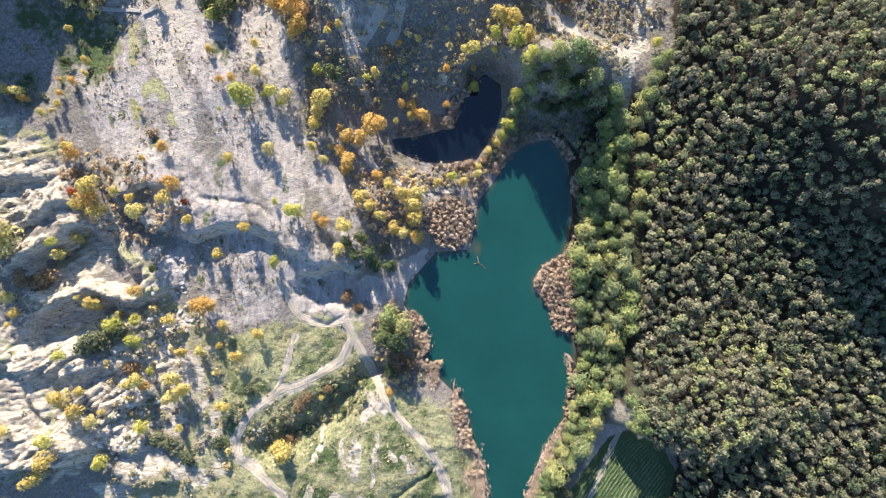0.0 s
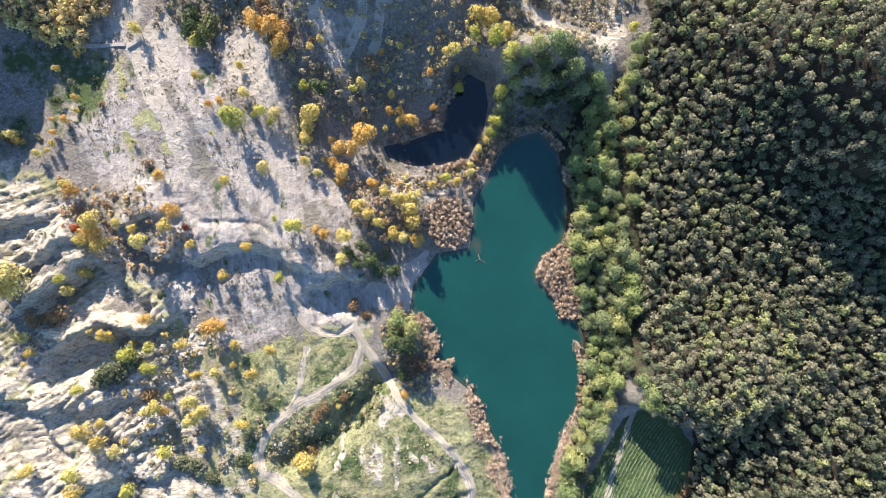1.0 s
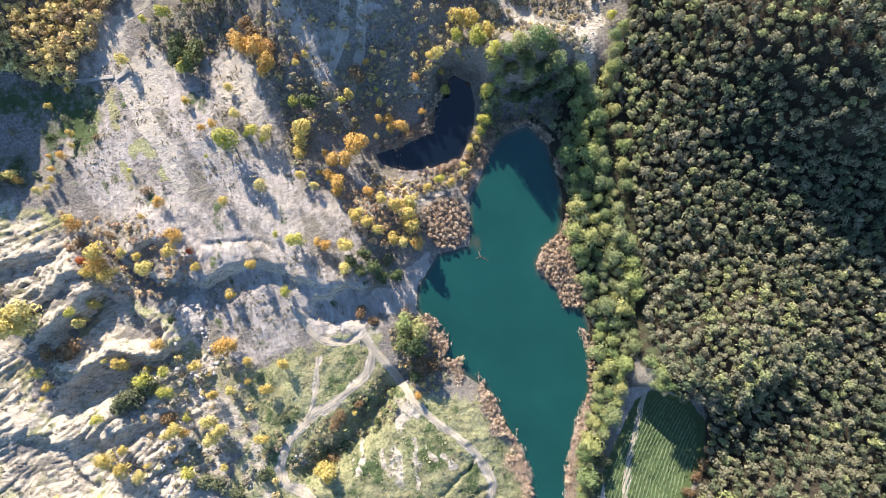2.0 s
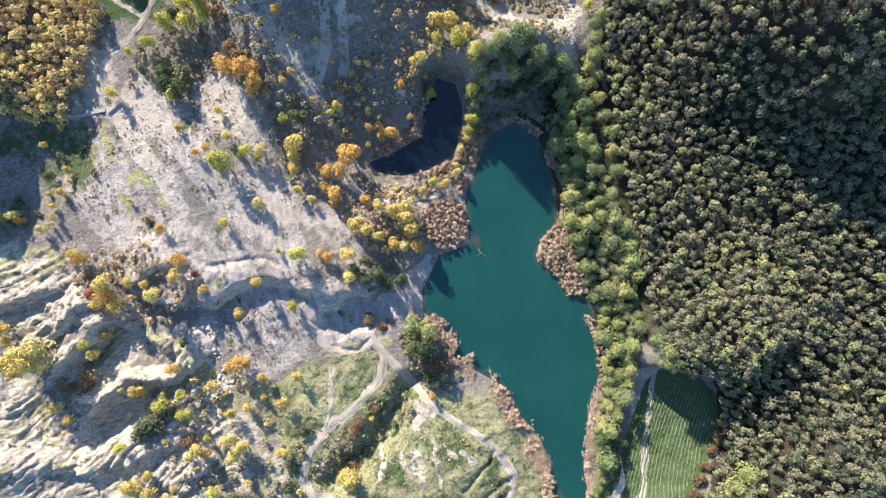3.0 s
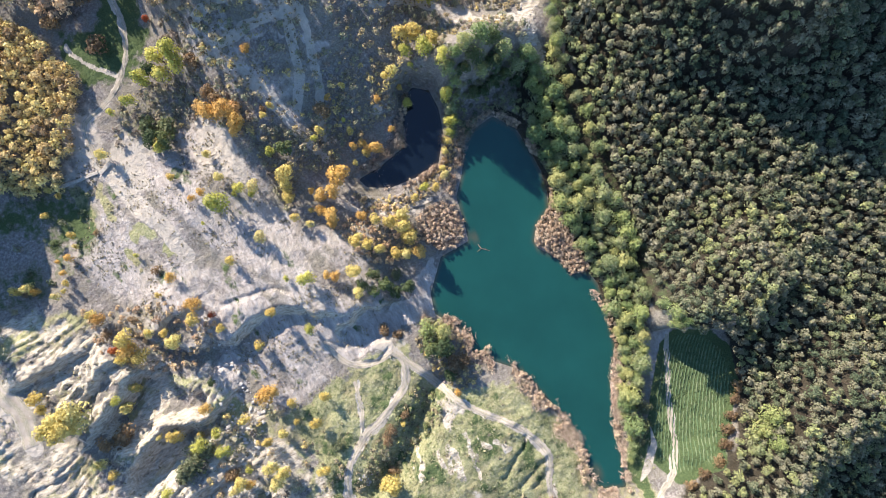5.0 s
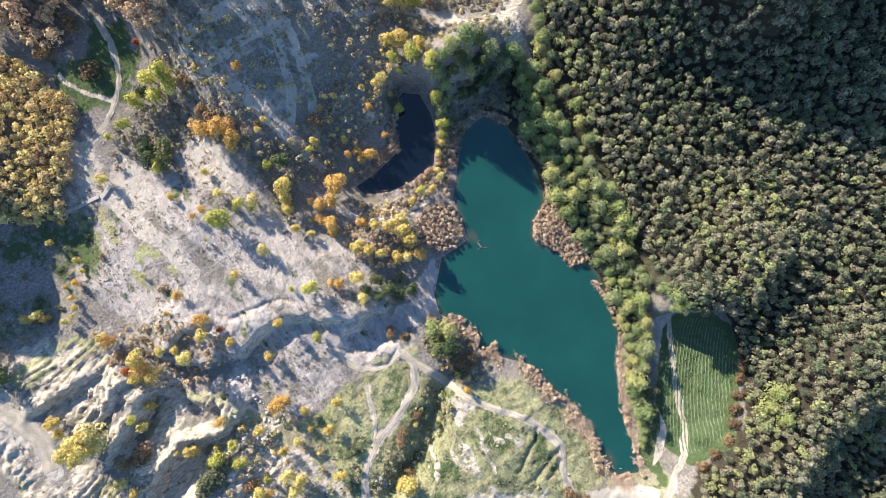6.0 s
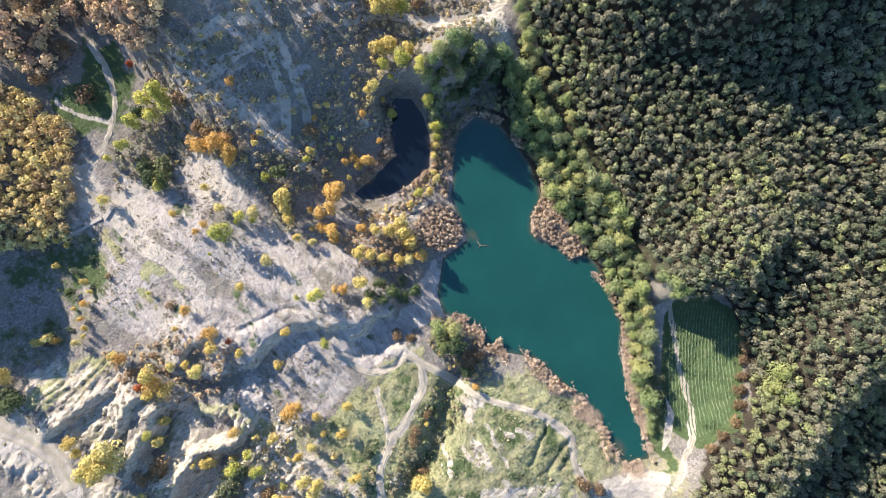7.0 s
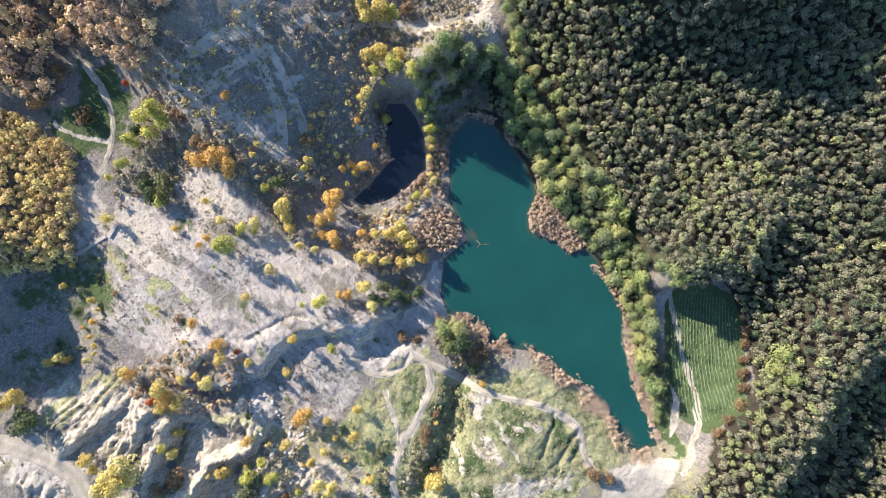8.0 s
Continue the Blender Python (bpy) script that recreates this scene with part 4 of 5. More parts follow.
def scatter(outline, gap, gen, taken=(), edge=0.0, lo=0.75, hi=1.25, tries=16, wet=False):
    """Places in an outline, each about gap away from the next."""
    xs, ys = [p[0] for p in outline], [p[1] for p in outline]
    n = int((max(xs) - min(xs)) * (max(ys) - min(ys)) / gap ** 2 * tries)
    px, py = gen.uniform(min(xs), max(xs), n), gen.uniform(min(ys), max(ys), n)
    ok = inside(px, py, outline) > edge
    for line, wide in TRACKS[:7]:
        ok &= to_line(px, py, line)[0] > wide * 0.62
    if gap > 1.2 and not wet:
        ok &= (inside(px, py, LAKE) < -0.4) & (inside(px, py, POND) < -0.2)
    grid, out = {}, []
    for x, y in list(taken):
        grid.setdefault((int(x // gap), int(y // gap)), []).append((x, y, gap))
    for x, y in zip(px[ok], py[ok]):
        i, j, g = int(x // gap), int(y // gap), gap * gen.uniform(lo, hi)
        if all(math.hypot(x - a, y - b) > 0.5 * (g + c) for di in (-2, -1, 0, 1, 2) for dj in (-2, -1, 0, 1, 2) for a, b, c in grid.get((i + di, j + dj), ())):
            grid.setdefault((i, j), []).append((x, y, g))
            out.append((x, y, g))
    return out


grove("yellow", [(-154.2, 104.8, 3.4), (-151.3, 100.4, 3.4), (-160.7, 94.6, 3.4), (-153.5, 81.0, 3.6), (-153.4, 75.5, 2.7), (-162.5, 61.4, 3.3), (-168.6, 57.3, 3.8), (-165.1, 58.6, 2.4), (-157.6, 42.9, 4.7), (-124.8, 37.8, 2.9), (-98.6, 84.5, 3.8), (-79.8, 87.3, 3.8), (-78.5, 74.7, 4.8), (-66.5, 64.6, 5.8), (-89.4, 38.2, 4.8), (-73.1, 42.4, 6.3), (-147.6, 26.7, 7.6), (-153.9, 18.5, 5.6), (-145.8, 16.3, 6.6), (-133.9, 23.9, 4.2), (-128.8, 21.2, 4.3), (-125.9, 15.6, 7.1), (-114.8, 21.0, 6.1), (-105.8, 12.2, 4.3), (-83.5, 8.9, 4.8), (-95.7, -2.2, 4.8), (-176.4, 5.9, 12.3), (-163.4, -2.1, 6.2), (-156.6, 5.0, 5.3), (-148.4, -23.0, 6.6)])
grove("yellow", [(-153.9, -20.3, 2.8), (-180.6, -19.6, 5.6), (-176.9, -26.5, 4.6), (-181.3, -31.5, 2.3), (-93.9, -32.4, 4.8), (-116.7, -30.1, 5.3), (-139.3, -27.7, 3.9), (-103.7, -43.3, 4.8), (-111.6, -43.7, 4.8), (-87.9, -45.6, 5.3), (-96.2, -41.5, 2.9), (-79.1, -36.2, 4.9), (-114.8, -54.6, 6.3), (-110.5, -59.3, 6.7), (-115.4, -62.9, 6.7), (-129.5, -55.0, 6.7), (-134.4, -57.5, 3.8), (-156.8, -61.1, 7.5), (-152.0, -66.7, 7.0), (-152.4, -59.4, 4.3), (-146.5, -71.6, 6.2), (-143.3, -68.4, 2.9), (-157.6, -83.7, 7.5), (-170.3, -95.7, 7.6), (-93.0, -67.6, 3.9), (-112.5, -76.1, 3.9), (-180.0, -74.9, 5.6), (-68.7, -86.9, 8.7), (-50.4, 62.6, 8.6), (-52.9, 58.2, 6.3)])
grove("yellow", [(-54.4, 53.2, 5.8), (-55.8, 43.7, 4.4), (-48.1, 43.9, 2.9), (-51.0, 38.1, 3.9), (-14.0, 57.6, 3.9), (-20.2, 55.6, 3.0), (-10.3, 86.6, 3.3), (12.7, 82.4, 5.9), (8.8, 82.8, 3.7), (23.0, 94.6, 6.8), (27.5, 92.4, 8.2), (34.2, 86.2, 6.7), (-28.3, 73.9, 4.3), (-15.9, 68.8, 3.4), (13.0, 77.9, 2.9), (-42.6, 91.7, 3.2), (-47.2, 89.4, 3.7), (-35.0, 21.8, 5.8), (-30.8, 18.1, 5.7), (-26.9, 14.2, 4.8), (-33.5, 23.1, 4.3), (-20.8, 9.0, 5.8), (-16.8, 6.8, 5.8), (-22.6, 27.1, 5.3), (-17.2, 23.6, 6.7), (-11.1, 23.8, 6.7), (-12.5, 18.9, 7.2), (-11.8, 13.5, 8.0), (-41.5, 9.9, 6.8), (-43.6, 0.2, 5.8)])
grove("yellow", [(15.0, 32.7, 3.9), (-2.2, 29.1, 3.9), (8.8, 29.2, 3.9), (-53.1, -64.8, 2.9)])
grove("green", [(-162.0, 80.1, 4.4), (-98.7, 103.9, 8.1), (-93.6, 101.0, 8.1), (-121.6, -8.2, 3.9), (-45.5, 72.9, 7.5), (-31.3, -1.7, 7.3), (-35.0, 5.1, 5.8), (-29.0, -7.1, 5.9), (-22.9, -7.1, 6.3), (-41.1, 2.7, 5.8), (-37.5, -2.7, 5.4), (-25.1, -35.9, 9.6), (-20.2, -39.4, 10.6), (-22.9, -53.2, 6.3), (-44.1, -70.7, 3.4)])
grove("brown", [(-141.5, 76.6, 3.4), (-181.5, 66.3, 7.2), (-122.7, 48.9, 4.8), (-140.8, 32.8, 4.8), (-156.0, 32.3, 6.1), (-169.8, -13.9, 10.9), (-176.5, -12.8, 7.1), (-132.8, -50.6, 7.3), (-164.7, -91.0, 4.8), (-67.3, -83.8, 5.4), (-23.7, 81.9, 8.0), (-19.3, -48.5, 8.8), (-14.5, -50.1, 7.4), (-42.1, -21.3, 6.4), (-37.7, -25.5, 4.9), (-62.1, -68.3, 6.4), (-58.6, -64.8, 5.4), (-50.1, -61.1, 4.9)])
grove("orange", [(-156.8, 71.4, 3.8), (-163.9, 72.5, 2.2), (-162.4, 66.1, 2.9), (-177.4, 63.9, 3.8), (-155.7, 40.2, 5.6), (-116.3, 42.7, 4.8), (-93.4, 71.2, 3.3), (-88.4, 71.7, 4.0), (-68.6, 101.0, 9.3), (-61.9, 98.0, 9.2), (-58.7, 91.6, 7.9), (-62.0, 89.1, 5.2), (-149.0, 20.9, 8.0), (-111.3, 27.2, 6.6), (-127.3, -17.5, 5.7), (-102.5, -23.7, 8.6), (-98.8, -23.9, 5.3), (-127.2, -57.9, 4.3), (-29.4, 52.1, 10.1), (-35.0, 47.6, 7.3), (-44.1, 52.1, 3.4), (-40.6, 47.7, 6.3), (-43.6, 41.6, 5.4), (-39.8, 37.1, 7.3), (-42.0, 34.4, 4.9), (-18.0, 62.3, 3.9), (-13.9, 61.7, 4.4), (-8.3, 57.6, 5.9), (1.5, 62.6, 3.4), (-12.0, 58.8, 4.9)])
grove("orange", [(-18.5, 85.2, 3.3), (1.4, 75.7, 3.7), (-10.8, 5.6, 6.4), (-28.2, 31.3, 4.9), (-50.6, 11.6, 4.8), (-53.6, 13.5, 3.9), (-23.4, -61.9, 3.5)])
grove("lime", [(-128.5, 59.2, 2.4), (-97.9, 99.3, 5.8), (-82.7, 63.8, 9.9), (-72.3, 66.4, 5.3), (-75.8, 65.4, 2.7), (-68.7, 62.2, 3.9), (-94.0, 58.9, 1.9), (-70.4, 20.1, 2.9), (-62.0, 16.3, 7.1), (-162.5, 3.0, 4.2), (-72.4, -5.3, 4.8), (-139.0, -31.9, 7.1), (-131.0, -30.1, 4.8), (-158.3, -44.2, 5.1), (-125.1, -51.9, 3.4), (-160.9, -77.5, 6.1), (-143.9, -89.1, 6.7), (-128.5, -75.9, 5.8), (-52.5, 74.8, 4.7), (21.4, 82.3, 2.7), (29.1, 83.4, 7.9), (21.7, 87.4, 5.9), (-32.0, 72.4, 3.3), (13.3, 70.6, 4.9), (-16.5, 74.3, 2.4), (3.9, 31.7, 4.4)])
grove("red", [(-155.0, 24.4, 4.7), (-107.9, 19.7, 3.6)])
grove("grey", [(-149.7, -40.4, 10.4), (-144.5, -38.9, 10.4), (-138.9, -35.5, 9.5), (-96.4, -83.1, 6.8), (-83.5, -60.5, 6.3), (-123.7, -81.6, 8.7), (-117.0, -84.4, 8.7), (-109.8, -89.8, 7.3), (-25.5, 0.2, 5.9)])
grove("bank", [(34.4, 71.0, 6.4), (30.4, 59.0, 6.6), (36.5, 66.5, 5.5)], " on the spit beside the pond")
grove("bank", [(76.8, -61.5, 6.0), (78.2, -66.0, 6.5), (76.6, -70.5, 5.5), (80.6, -71.5, 6.0)], " above the field path")
grove("bank", [(-22.7, -28.8, 8.7), (-17.4, -32.4, 9.7)])
grove("green", [(46.5, 70.0, 8.0), (56.0, 73.0, 8.0), (54.5, 66.0, 9.0), (53.0, 60.5, 7.0), (47.0, 59.5, 6.0), (59.0, 61.5, 6.5), (41.0, 68.5, 6.0), (63.0, 57.0, 6.0), (43.0, 61.0, 5.5)], " above the inlet")
grove("bank", [(51.0, 74.5, 8.5), (60.5, 68.5, 8.5), (49.5, 66.0, 7.5), (44.0, 75.0, 7.0), (64.5, 62.5, 8.0), (39.5, 74.0, 5.5), (94.7, 81.7, 5.7), (90.6, 78.6, 5.7), (88.1, 71.4, 5.6), (86.6, 57.0, 6.1), (85.0, 47.3, 6.1), (85.7, 38.9, 6.6), (86.5, 30.8, 6.6), (84.9, 22.8, 6.2), (84.5, 13.4, 6.2), (86.1, 64.9, 7.1), (90.9, 73.2, 5.6)])
grove("lime", [(34.2, 75.5, 6.0), (31.0, 64.5, 6.6), (28.4, 53.8, 6.0), (25.6, 49.4, 4.9), (91.0, 88.1, 4.3)])
grove("yellow", [(23.0, 46.4, 4.2), (19.9, 42.7, 3.9), (15.3, 35.8, 3.5)])
grove("brown", [(18.3, 38.7, 3.5)])
grove("lime", [(-80.4, 135.4, 9.1), (-72.5, 133.4, 8.9), (-91.3, 130.2, 8.1), (-81.8, 128.6, 8.1), (-101.7, 124.7, 5.9), (-72.8, 127.7, 8.0), (-111.7, 123.8, 3.8), (42.8, 106.8, 7.9), (-130.9, -38.5, 6.5)])
grove("green", [(-86.6, 133.1, 7.0), (-202.3, 47.4, 9.4)])
grove("brown", [(-66.2, 125.4, 7.9), (-66.2, 111.5, 6.3), (-64.2, 105.9, 6.3), (-119.6, 171.9, 8.1), (-104.4, 154.6, 4.4), (-104.4, 154.7, 9.2), (-101.0, 176.8, 8.1), (-46.4, 91.8, 3.7), (52.0, 106.8, 7.0), (0.9, -136.0, 6.9), (-4.1, -130.3, 8.1), (81.0, -128.0, 6.5), (76.5, -133.5, 6.5), (91.0, -119.0, 5.5), (70.0, -137.5, 6.5), (62.0, -140.0, 5.9), (54.4, -141.9, 6.0), (94.8, -114.0, 6.0), (86.0, -123.8, 6.0)])
grove("yellow", [(-122.6, 107.1, 5.9), (-96.9, 100.8, 5.4), (-200.5, 61.4, 7.9), (-209.2, 62.3, 6.9), (-182.4, 6.6, 10.4), (-188.3, 4.6, 10.3), (-179.5, 1.5, 10.4), (-185.0, 0.6, 9.8), (-192.4, 19.2, 6.8), (-193.3, 13.9, 5.3), (-184.5, 67.6, 4.9), (-178.6, 66.2, 5.9), (38.6, 109.1, 10.4), (32.7, 109.5, 7.2), (33.2, 114.6, 6.7), (-68.9, -88.7, 7.1), (-72.4, -86.5, 6.6), (-95.0, -66.8, 4.4)])
grove("olive", [(-99.4, 111.6, 8.1), (-91.9, 107.8, 9.2), (-99.6, 106.8, 7.1)])
grove("rust", [(-73.7, 109.8, 5.4), (-71.7, 103.8, 5.9), (-64.7, 101.3, 6.4), (-57.1, 97.7, 7.3), (-60.3, 93.5, 6.3)])
grove("red", [(-78.4, 155.0, 3.8), (193.0, -71.2, 3.8)])
grove("grey", [(-205.1, 53.3, 10.5), (-211.7, 49.6, 8.4), (-139.4, -33.0, 10.7), (-143.7, -33.8, 10.7)])
grove("orange", [(-40.0, 114.6, 4.5)])
grove("bank", [(92.0, -130.5, 8.4), (98.0, -127.0, 8.8), (86.0, -135.5, 7.4), (94.0, -137.0, 7.3), (88.7, 66.3, 6.9), (84.3, 62.0, 6.9), (84.0, 54.4, 5.9)])
gen = np.random.default_rng(11)
at = [(x, y) for x, y, d in planted]
for x, y, g in scatter(BANK_WOOD, 4.7, gen, at, 0.0, 0.65, 1.45):
    plant("bank", x, y, g * 1.45, " beside the lake")


SOUTH_BANK = [(51.4, -82.1), (61.4, -81.1), (50.2, -98.9), (39.7, -123.3), (35.4, -127.0), (41.2, -108.5), (43.9, -97.4)]
for x, y, g in scatter(SOUTH_BANK, 3.0, gen, (), 0.0, 0.7, 1.4):
    plant("bank", x, y, g * 1.5, " beside the lake")
SHORE_BUSHES = [(56.7, -90.6), (55.2, -101.8), (49.8, -112.7), (40.1, -124.3), (43.0, -113.3), (48.8, -101.2)]
for x, y, g in scatter(SHORE_BUSHES, 5.0, gen, (), 0.0, 0.6, 1.4):
    plant("grey", x, y, g * 1.1, " on rough grass")


# ---- closed woods: too many trees to count ----
def woods(name, outline, gap, mat, label, gen, height=1.7, leaves=105, taken=(), leaf=0.135, fill=1.32, edge_tint=0.0, tone=0.5, wet=False, holes=0.0):
    shapes = []
    for k in range(10):
        v, f = crown_shape(leaves, gen, height, 7, leaf, 0.33 if fill < 1.2 else 0.27, 3, 0.5 if height > 1.4 else 0.3)
        w, g = join(wood_shape(gen, height, 3))
        g = np.concatenate([g[:, :3], g[:, [0, 2, 3]]])
        shapes.append((v, f, w, g))
    vs, fs, tint, mats, n = [], [], [], [], 0
    for x, y, g in scatter(outline, gap, gen, taken, 0.0, wet=wet, lo=0.7 if fill > 1.2 else 0.45, hi=1.35 if fill > 1.2 else 1.9):
        if holes and float(smooth_noise(np.array(x / 7.0), np.array(y / 7.0), 5)) < holes - 0.75:
            continue
        v, f, w, wf = shapes[int(gen.integers(10))]
        d, turn = min(g * fill, 4.4 if fill < 1.2 else 9.0), gen.uniform(0, 6.28)
        c, s = math.cos(turn), math.sin(turn)
        z = max(float(on_ground(x, y)), 0.0 if wet else -9.0)
        up = gen.uniform(0.75, 1.25)
        t = np.clip(tone + 0.29 * gen.normal() + 0.25 * float(fbm(x, y, 40, 2, 71)) + edge_tint * math.exp(-abs(x - 95) / 9) * (y > 0) + (0.32 if edge_tint and float(inside(np.array(x), np.array(y), LIME_STAND)) > 0 else 0), 0, 0.95)
        for verts, faces, mi in ((v, f, 0), (w, wf, 1)):
            p = np.stack([x + d * (verts[:, 0] * c - verts[:, 1] * s), y + d * (verts[:, 0] * s + verts[:, 1] * c), z + d * up * verts[:, 2]], 1)
            vs.append(p)
            fs.append(faces + n)
            n += len(p)
            tint.append(np.full(len(p), t))
            mats.append(np.full(len(faces), mi))
    me = mesh_of(name, np.concatenate(vs), np.concatenate(fs))
    me.materials.append(mat)
    me.materials.append(BARK)
    me.polygons.foreach_set("material_index", np.concatenate(mats).astype(np.int32))
    attribute(me, "tint", np.concatenate(tint))
    return tagged(new(name, me), label, "scrub" if "scrub" in name or "bushes" in name else "reeds" if "reed" in name else "forest", kind="stuff")


woods("forest", FOREST, 3.2, FOREST_LEAVES, "dense olive and grey-green autumn forest", np.random.default_rng(21), 1.8, 190, at, 0.115, 1.5, edge_tint=0.25)
for name, pts, gap, mat, label in (
    ("pond_scrub", SCRUB, 2.7, SCRUB_LEAVES, "dense brown and yellow scrub above the pond"), ("causeway_scrub", CAUSEWAY_SCRUB, 2.4, WOODS_LEAVES, "low yellow bushes along the causeway"),
    ("russet_scrub", RUSSET_SCRUB, 4.6, BROWN_LEAVES, "russet scrub on broken clay"), ("gully_scrub", GULLY_SCRUB, 3.6, FOREST_LEAVES, "dark brambles filling a gully"),
    ("shore_scrub", SHORE_SCRUB, 3.0, SCRUB_LEAVES, "dark shrubs behind the reeds"), ("point_scrub", POINT_SCRUB, 3.0, BROWN_LEAVES, "brown scrub on the point"),
    ("rubble_scrub", RUBBLE_SCRUB, 7.0, SCRUB_LEAVES, "mixed scrub among rubble"), ("lower_scrub", LOWER_SCRUB, 7.0, SCRUB_LEAVES, "grey-green scrub on the lower slope"), ("junction_scrub", JUNCTION_SCRUB, 5.4, SCRUB_LEAVES, "brown scrub beside the track"), ("screes_scrub", NORTH_SCRUB, 3.8, SCRUB_LEAVES, "low grey-brown scrub on the scree"), ("scree_bushes", NORTH_SCREES, 6.4, SCRUB_LEAVES, "scattered low bushes on the shaded scree"), ("slope_scrub", SLOPE_SCRUB, 3.4, SCRUB_LEAVES, "thin brown scrub on the shaded slope")):
    woods(name, pts, gap, mat, label, np.random.default_rng(len(name) + 40), 0.75, 75, at, 0.15, 1.05, tone=0.72 if name in ("rubble_scrub", "lower_scrub", "gully_scrub") else 0.5)
woods("bank_scrub", BANK_WOOD, 3.4, FOREST_LEAVES, "green underwood between the lakeside trees", np.random.default_rng(25), 0.9, 110, (), 0.12, 1.3)
woods("spit_scrub", SPIT_SCRUB, 2.8, FOREST_LEAVES, "yellow-green bushes on the spit between pond and lake", np.random.default_rng(26), 1.1, 120, (), 0.12, 1.5, tone=0.85)
woods("north_bank_scrub", NORTH_BANK, 3.0, SCRUB_LEAVES, "brown and olive scrub above the inlet", np.random.default_rng(27), 0.85, 95, at, 0.13, 1.3)
# tone lowered: the hollow's shade is put into these leaves
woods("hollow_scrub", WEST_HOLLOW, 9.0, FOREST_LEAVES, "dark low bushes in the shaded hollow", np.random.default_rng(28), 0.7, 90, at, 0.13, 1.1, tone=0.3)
woods("inlet_scrub", INLET_WOOD, 3.0, FOREST_LEAVES, "low dark alder scrub on the wet inlet shore", np.random.default_rng(24), 0.8, 90, at, 0.13, 1.25)
woods("russet_woods", RUSSET_WOOD, 3.2, WOODS_LEAVES, "dense yellow and russet autumn thicket", np.random.default_rng(22), 1.15, 150, at, 0.125, 1.7)
woods("brown_woods", BROWN_WOOD, 4.8, BROWN_LEAVES, "brown thinning autumn woods", np.random.default_rng(23), 1.6, 140, at, 0.125, 1.42)


# ---- reeds ----
def reeds(name, places, gen, label, tall=2.0, mat=None):
    n = len(places)
    p = np.array([(x, y, max(0.0, float(on_ground(x, y))) - 0.1) for x, y in places])
    lean = gen.normal(size=(n, 3)) * np.array([0.32, 0.32, 0])
    top = p + (lean + np.array([0.04, -0.12, 1.0])) * (tall * gen.uniform(0.6, 1.15, (n, 1)))
    w = gen.normal(size=(n, 3)) * np.array([1, 1, 0.2])
    w /= np.linalg.norm(w, axis=1, keepdims=True)
    mid = 0.45 * p + 0.55 * top + gen.normal(size=(n, 3)) * 0.12
    wide = gen.uniform(0.05, 0.11, (n, 1))
    v = np.stack([p - w * wide * 0.5, p + w * wide * 0.5, mid + w * wide, top, mid - w * wide], 1).reshape(-1, 3)
    i = np.arange(n)[:, None] * 5
    tri = np.concatenate([i + np.array([[0, 1, 2]]), i + np.array([[0, 2, 4]]), i + np.array([[4, 2, 3]])])
    me = mesh_of(name, v, tri)
    me.materials.append(mat or REED)
    return tagged(new(name, me), label, "reeds", kind="stuff")


gen = np.random.default_rng(31)
for bed in REED_BEDS.values():
    reeds("reed_bed", [(x, y) for x, y, g in scatter(bed, 0.30, gen, (), 0.0, 0.5, 1.5, 4)], gen, "dense bed of dry pinkish-brown reeds")
for pts, wide in REED_FRINGES.values():
    spots = []
    for (ax, ay), (bx, by) in zip(pts, pts[1:]):
        long = math.hypot(bx - ax, by - ay)
        for k in range(int(long * wide * 34)):
            t, o = gen.uniform(), gen.normal() * wide * 0.45
            x, y = ax + t * (bx - ax) - o * (by - ay) / long, ay + t * (by - ay) + o * (bx - ax) / long
            if smooth_noise(np.array(x / 6.0), np.array(y / 6.0), 5) + 0.6 * smooth_noise(np.array(x / 2.2), np.array(y / 2.2), 6) > -0.12 + 0.35 * abs(o) / wide:
                spots.append((x, y))
    reeds("reed_fringe", spots, gen, "fringe of dry tan reeds along the shore")


def band(pts, wide):
    """Outline of a strip along a line."""
    p = np.array(pts)
    way = np.gradient(p, axis=0)
    way /= np.linalg.norm(way, axis=1, keepdims=True)
    off = np.stack([-way[:, 1], way[:, 0]], 1) * wide * 0.5
    return [tuple(q) for q in np.concatenate([p + off, (p - off)[::-1]])]


for k, outline in enumerate([*REED_BEDS.values()] + [band(*REED_FRINGES[side]) for side in ("west", "south", "east", "south_east", "inlet", "pond", "pond_west", "pond_north")]):
    clumps = np.random.default_rng(60 + k)
    woods("reed_clumps", outline, 1.7, TAN_LEAVES, "bushy clumps of dry tan reed heads", clumps, 0.95, 70, (), 0.15, 1.5, wet=True, holes=0.0 if k < 2 else 0.62)


# ---- tufts and low scrub ----
def tufts(name, places, gen, label, mat):
    vs, fs, n = [], [], 0
    for x, y, s in places:
        z = float(on_ground(x, y))
        k = 7
        c = np.array([x, y, z + 0.25 * s]) + gen.normal(size=(k, 3)) * np.array([0.3, 0.3, 0.12]) * s
        nrm = gen.normal(size=(k, 3)) + np.array([0, 0, 0.9])
        v, f = sprays(c, nrm, gen.uniform(0.3, 0.55, k) * s, gen)
        vs.append(v)
        fs.append(f + n)
        n += len(v)
    me = mesh_of(name, np.concatenate(vs), np.concatenate(fs))
    me.materials.append(mat)
    return tagged(new(name, me), label, "scrub", kind="stuff")


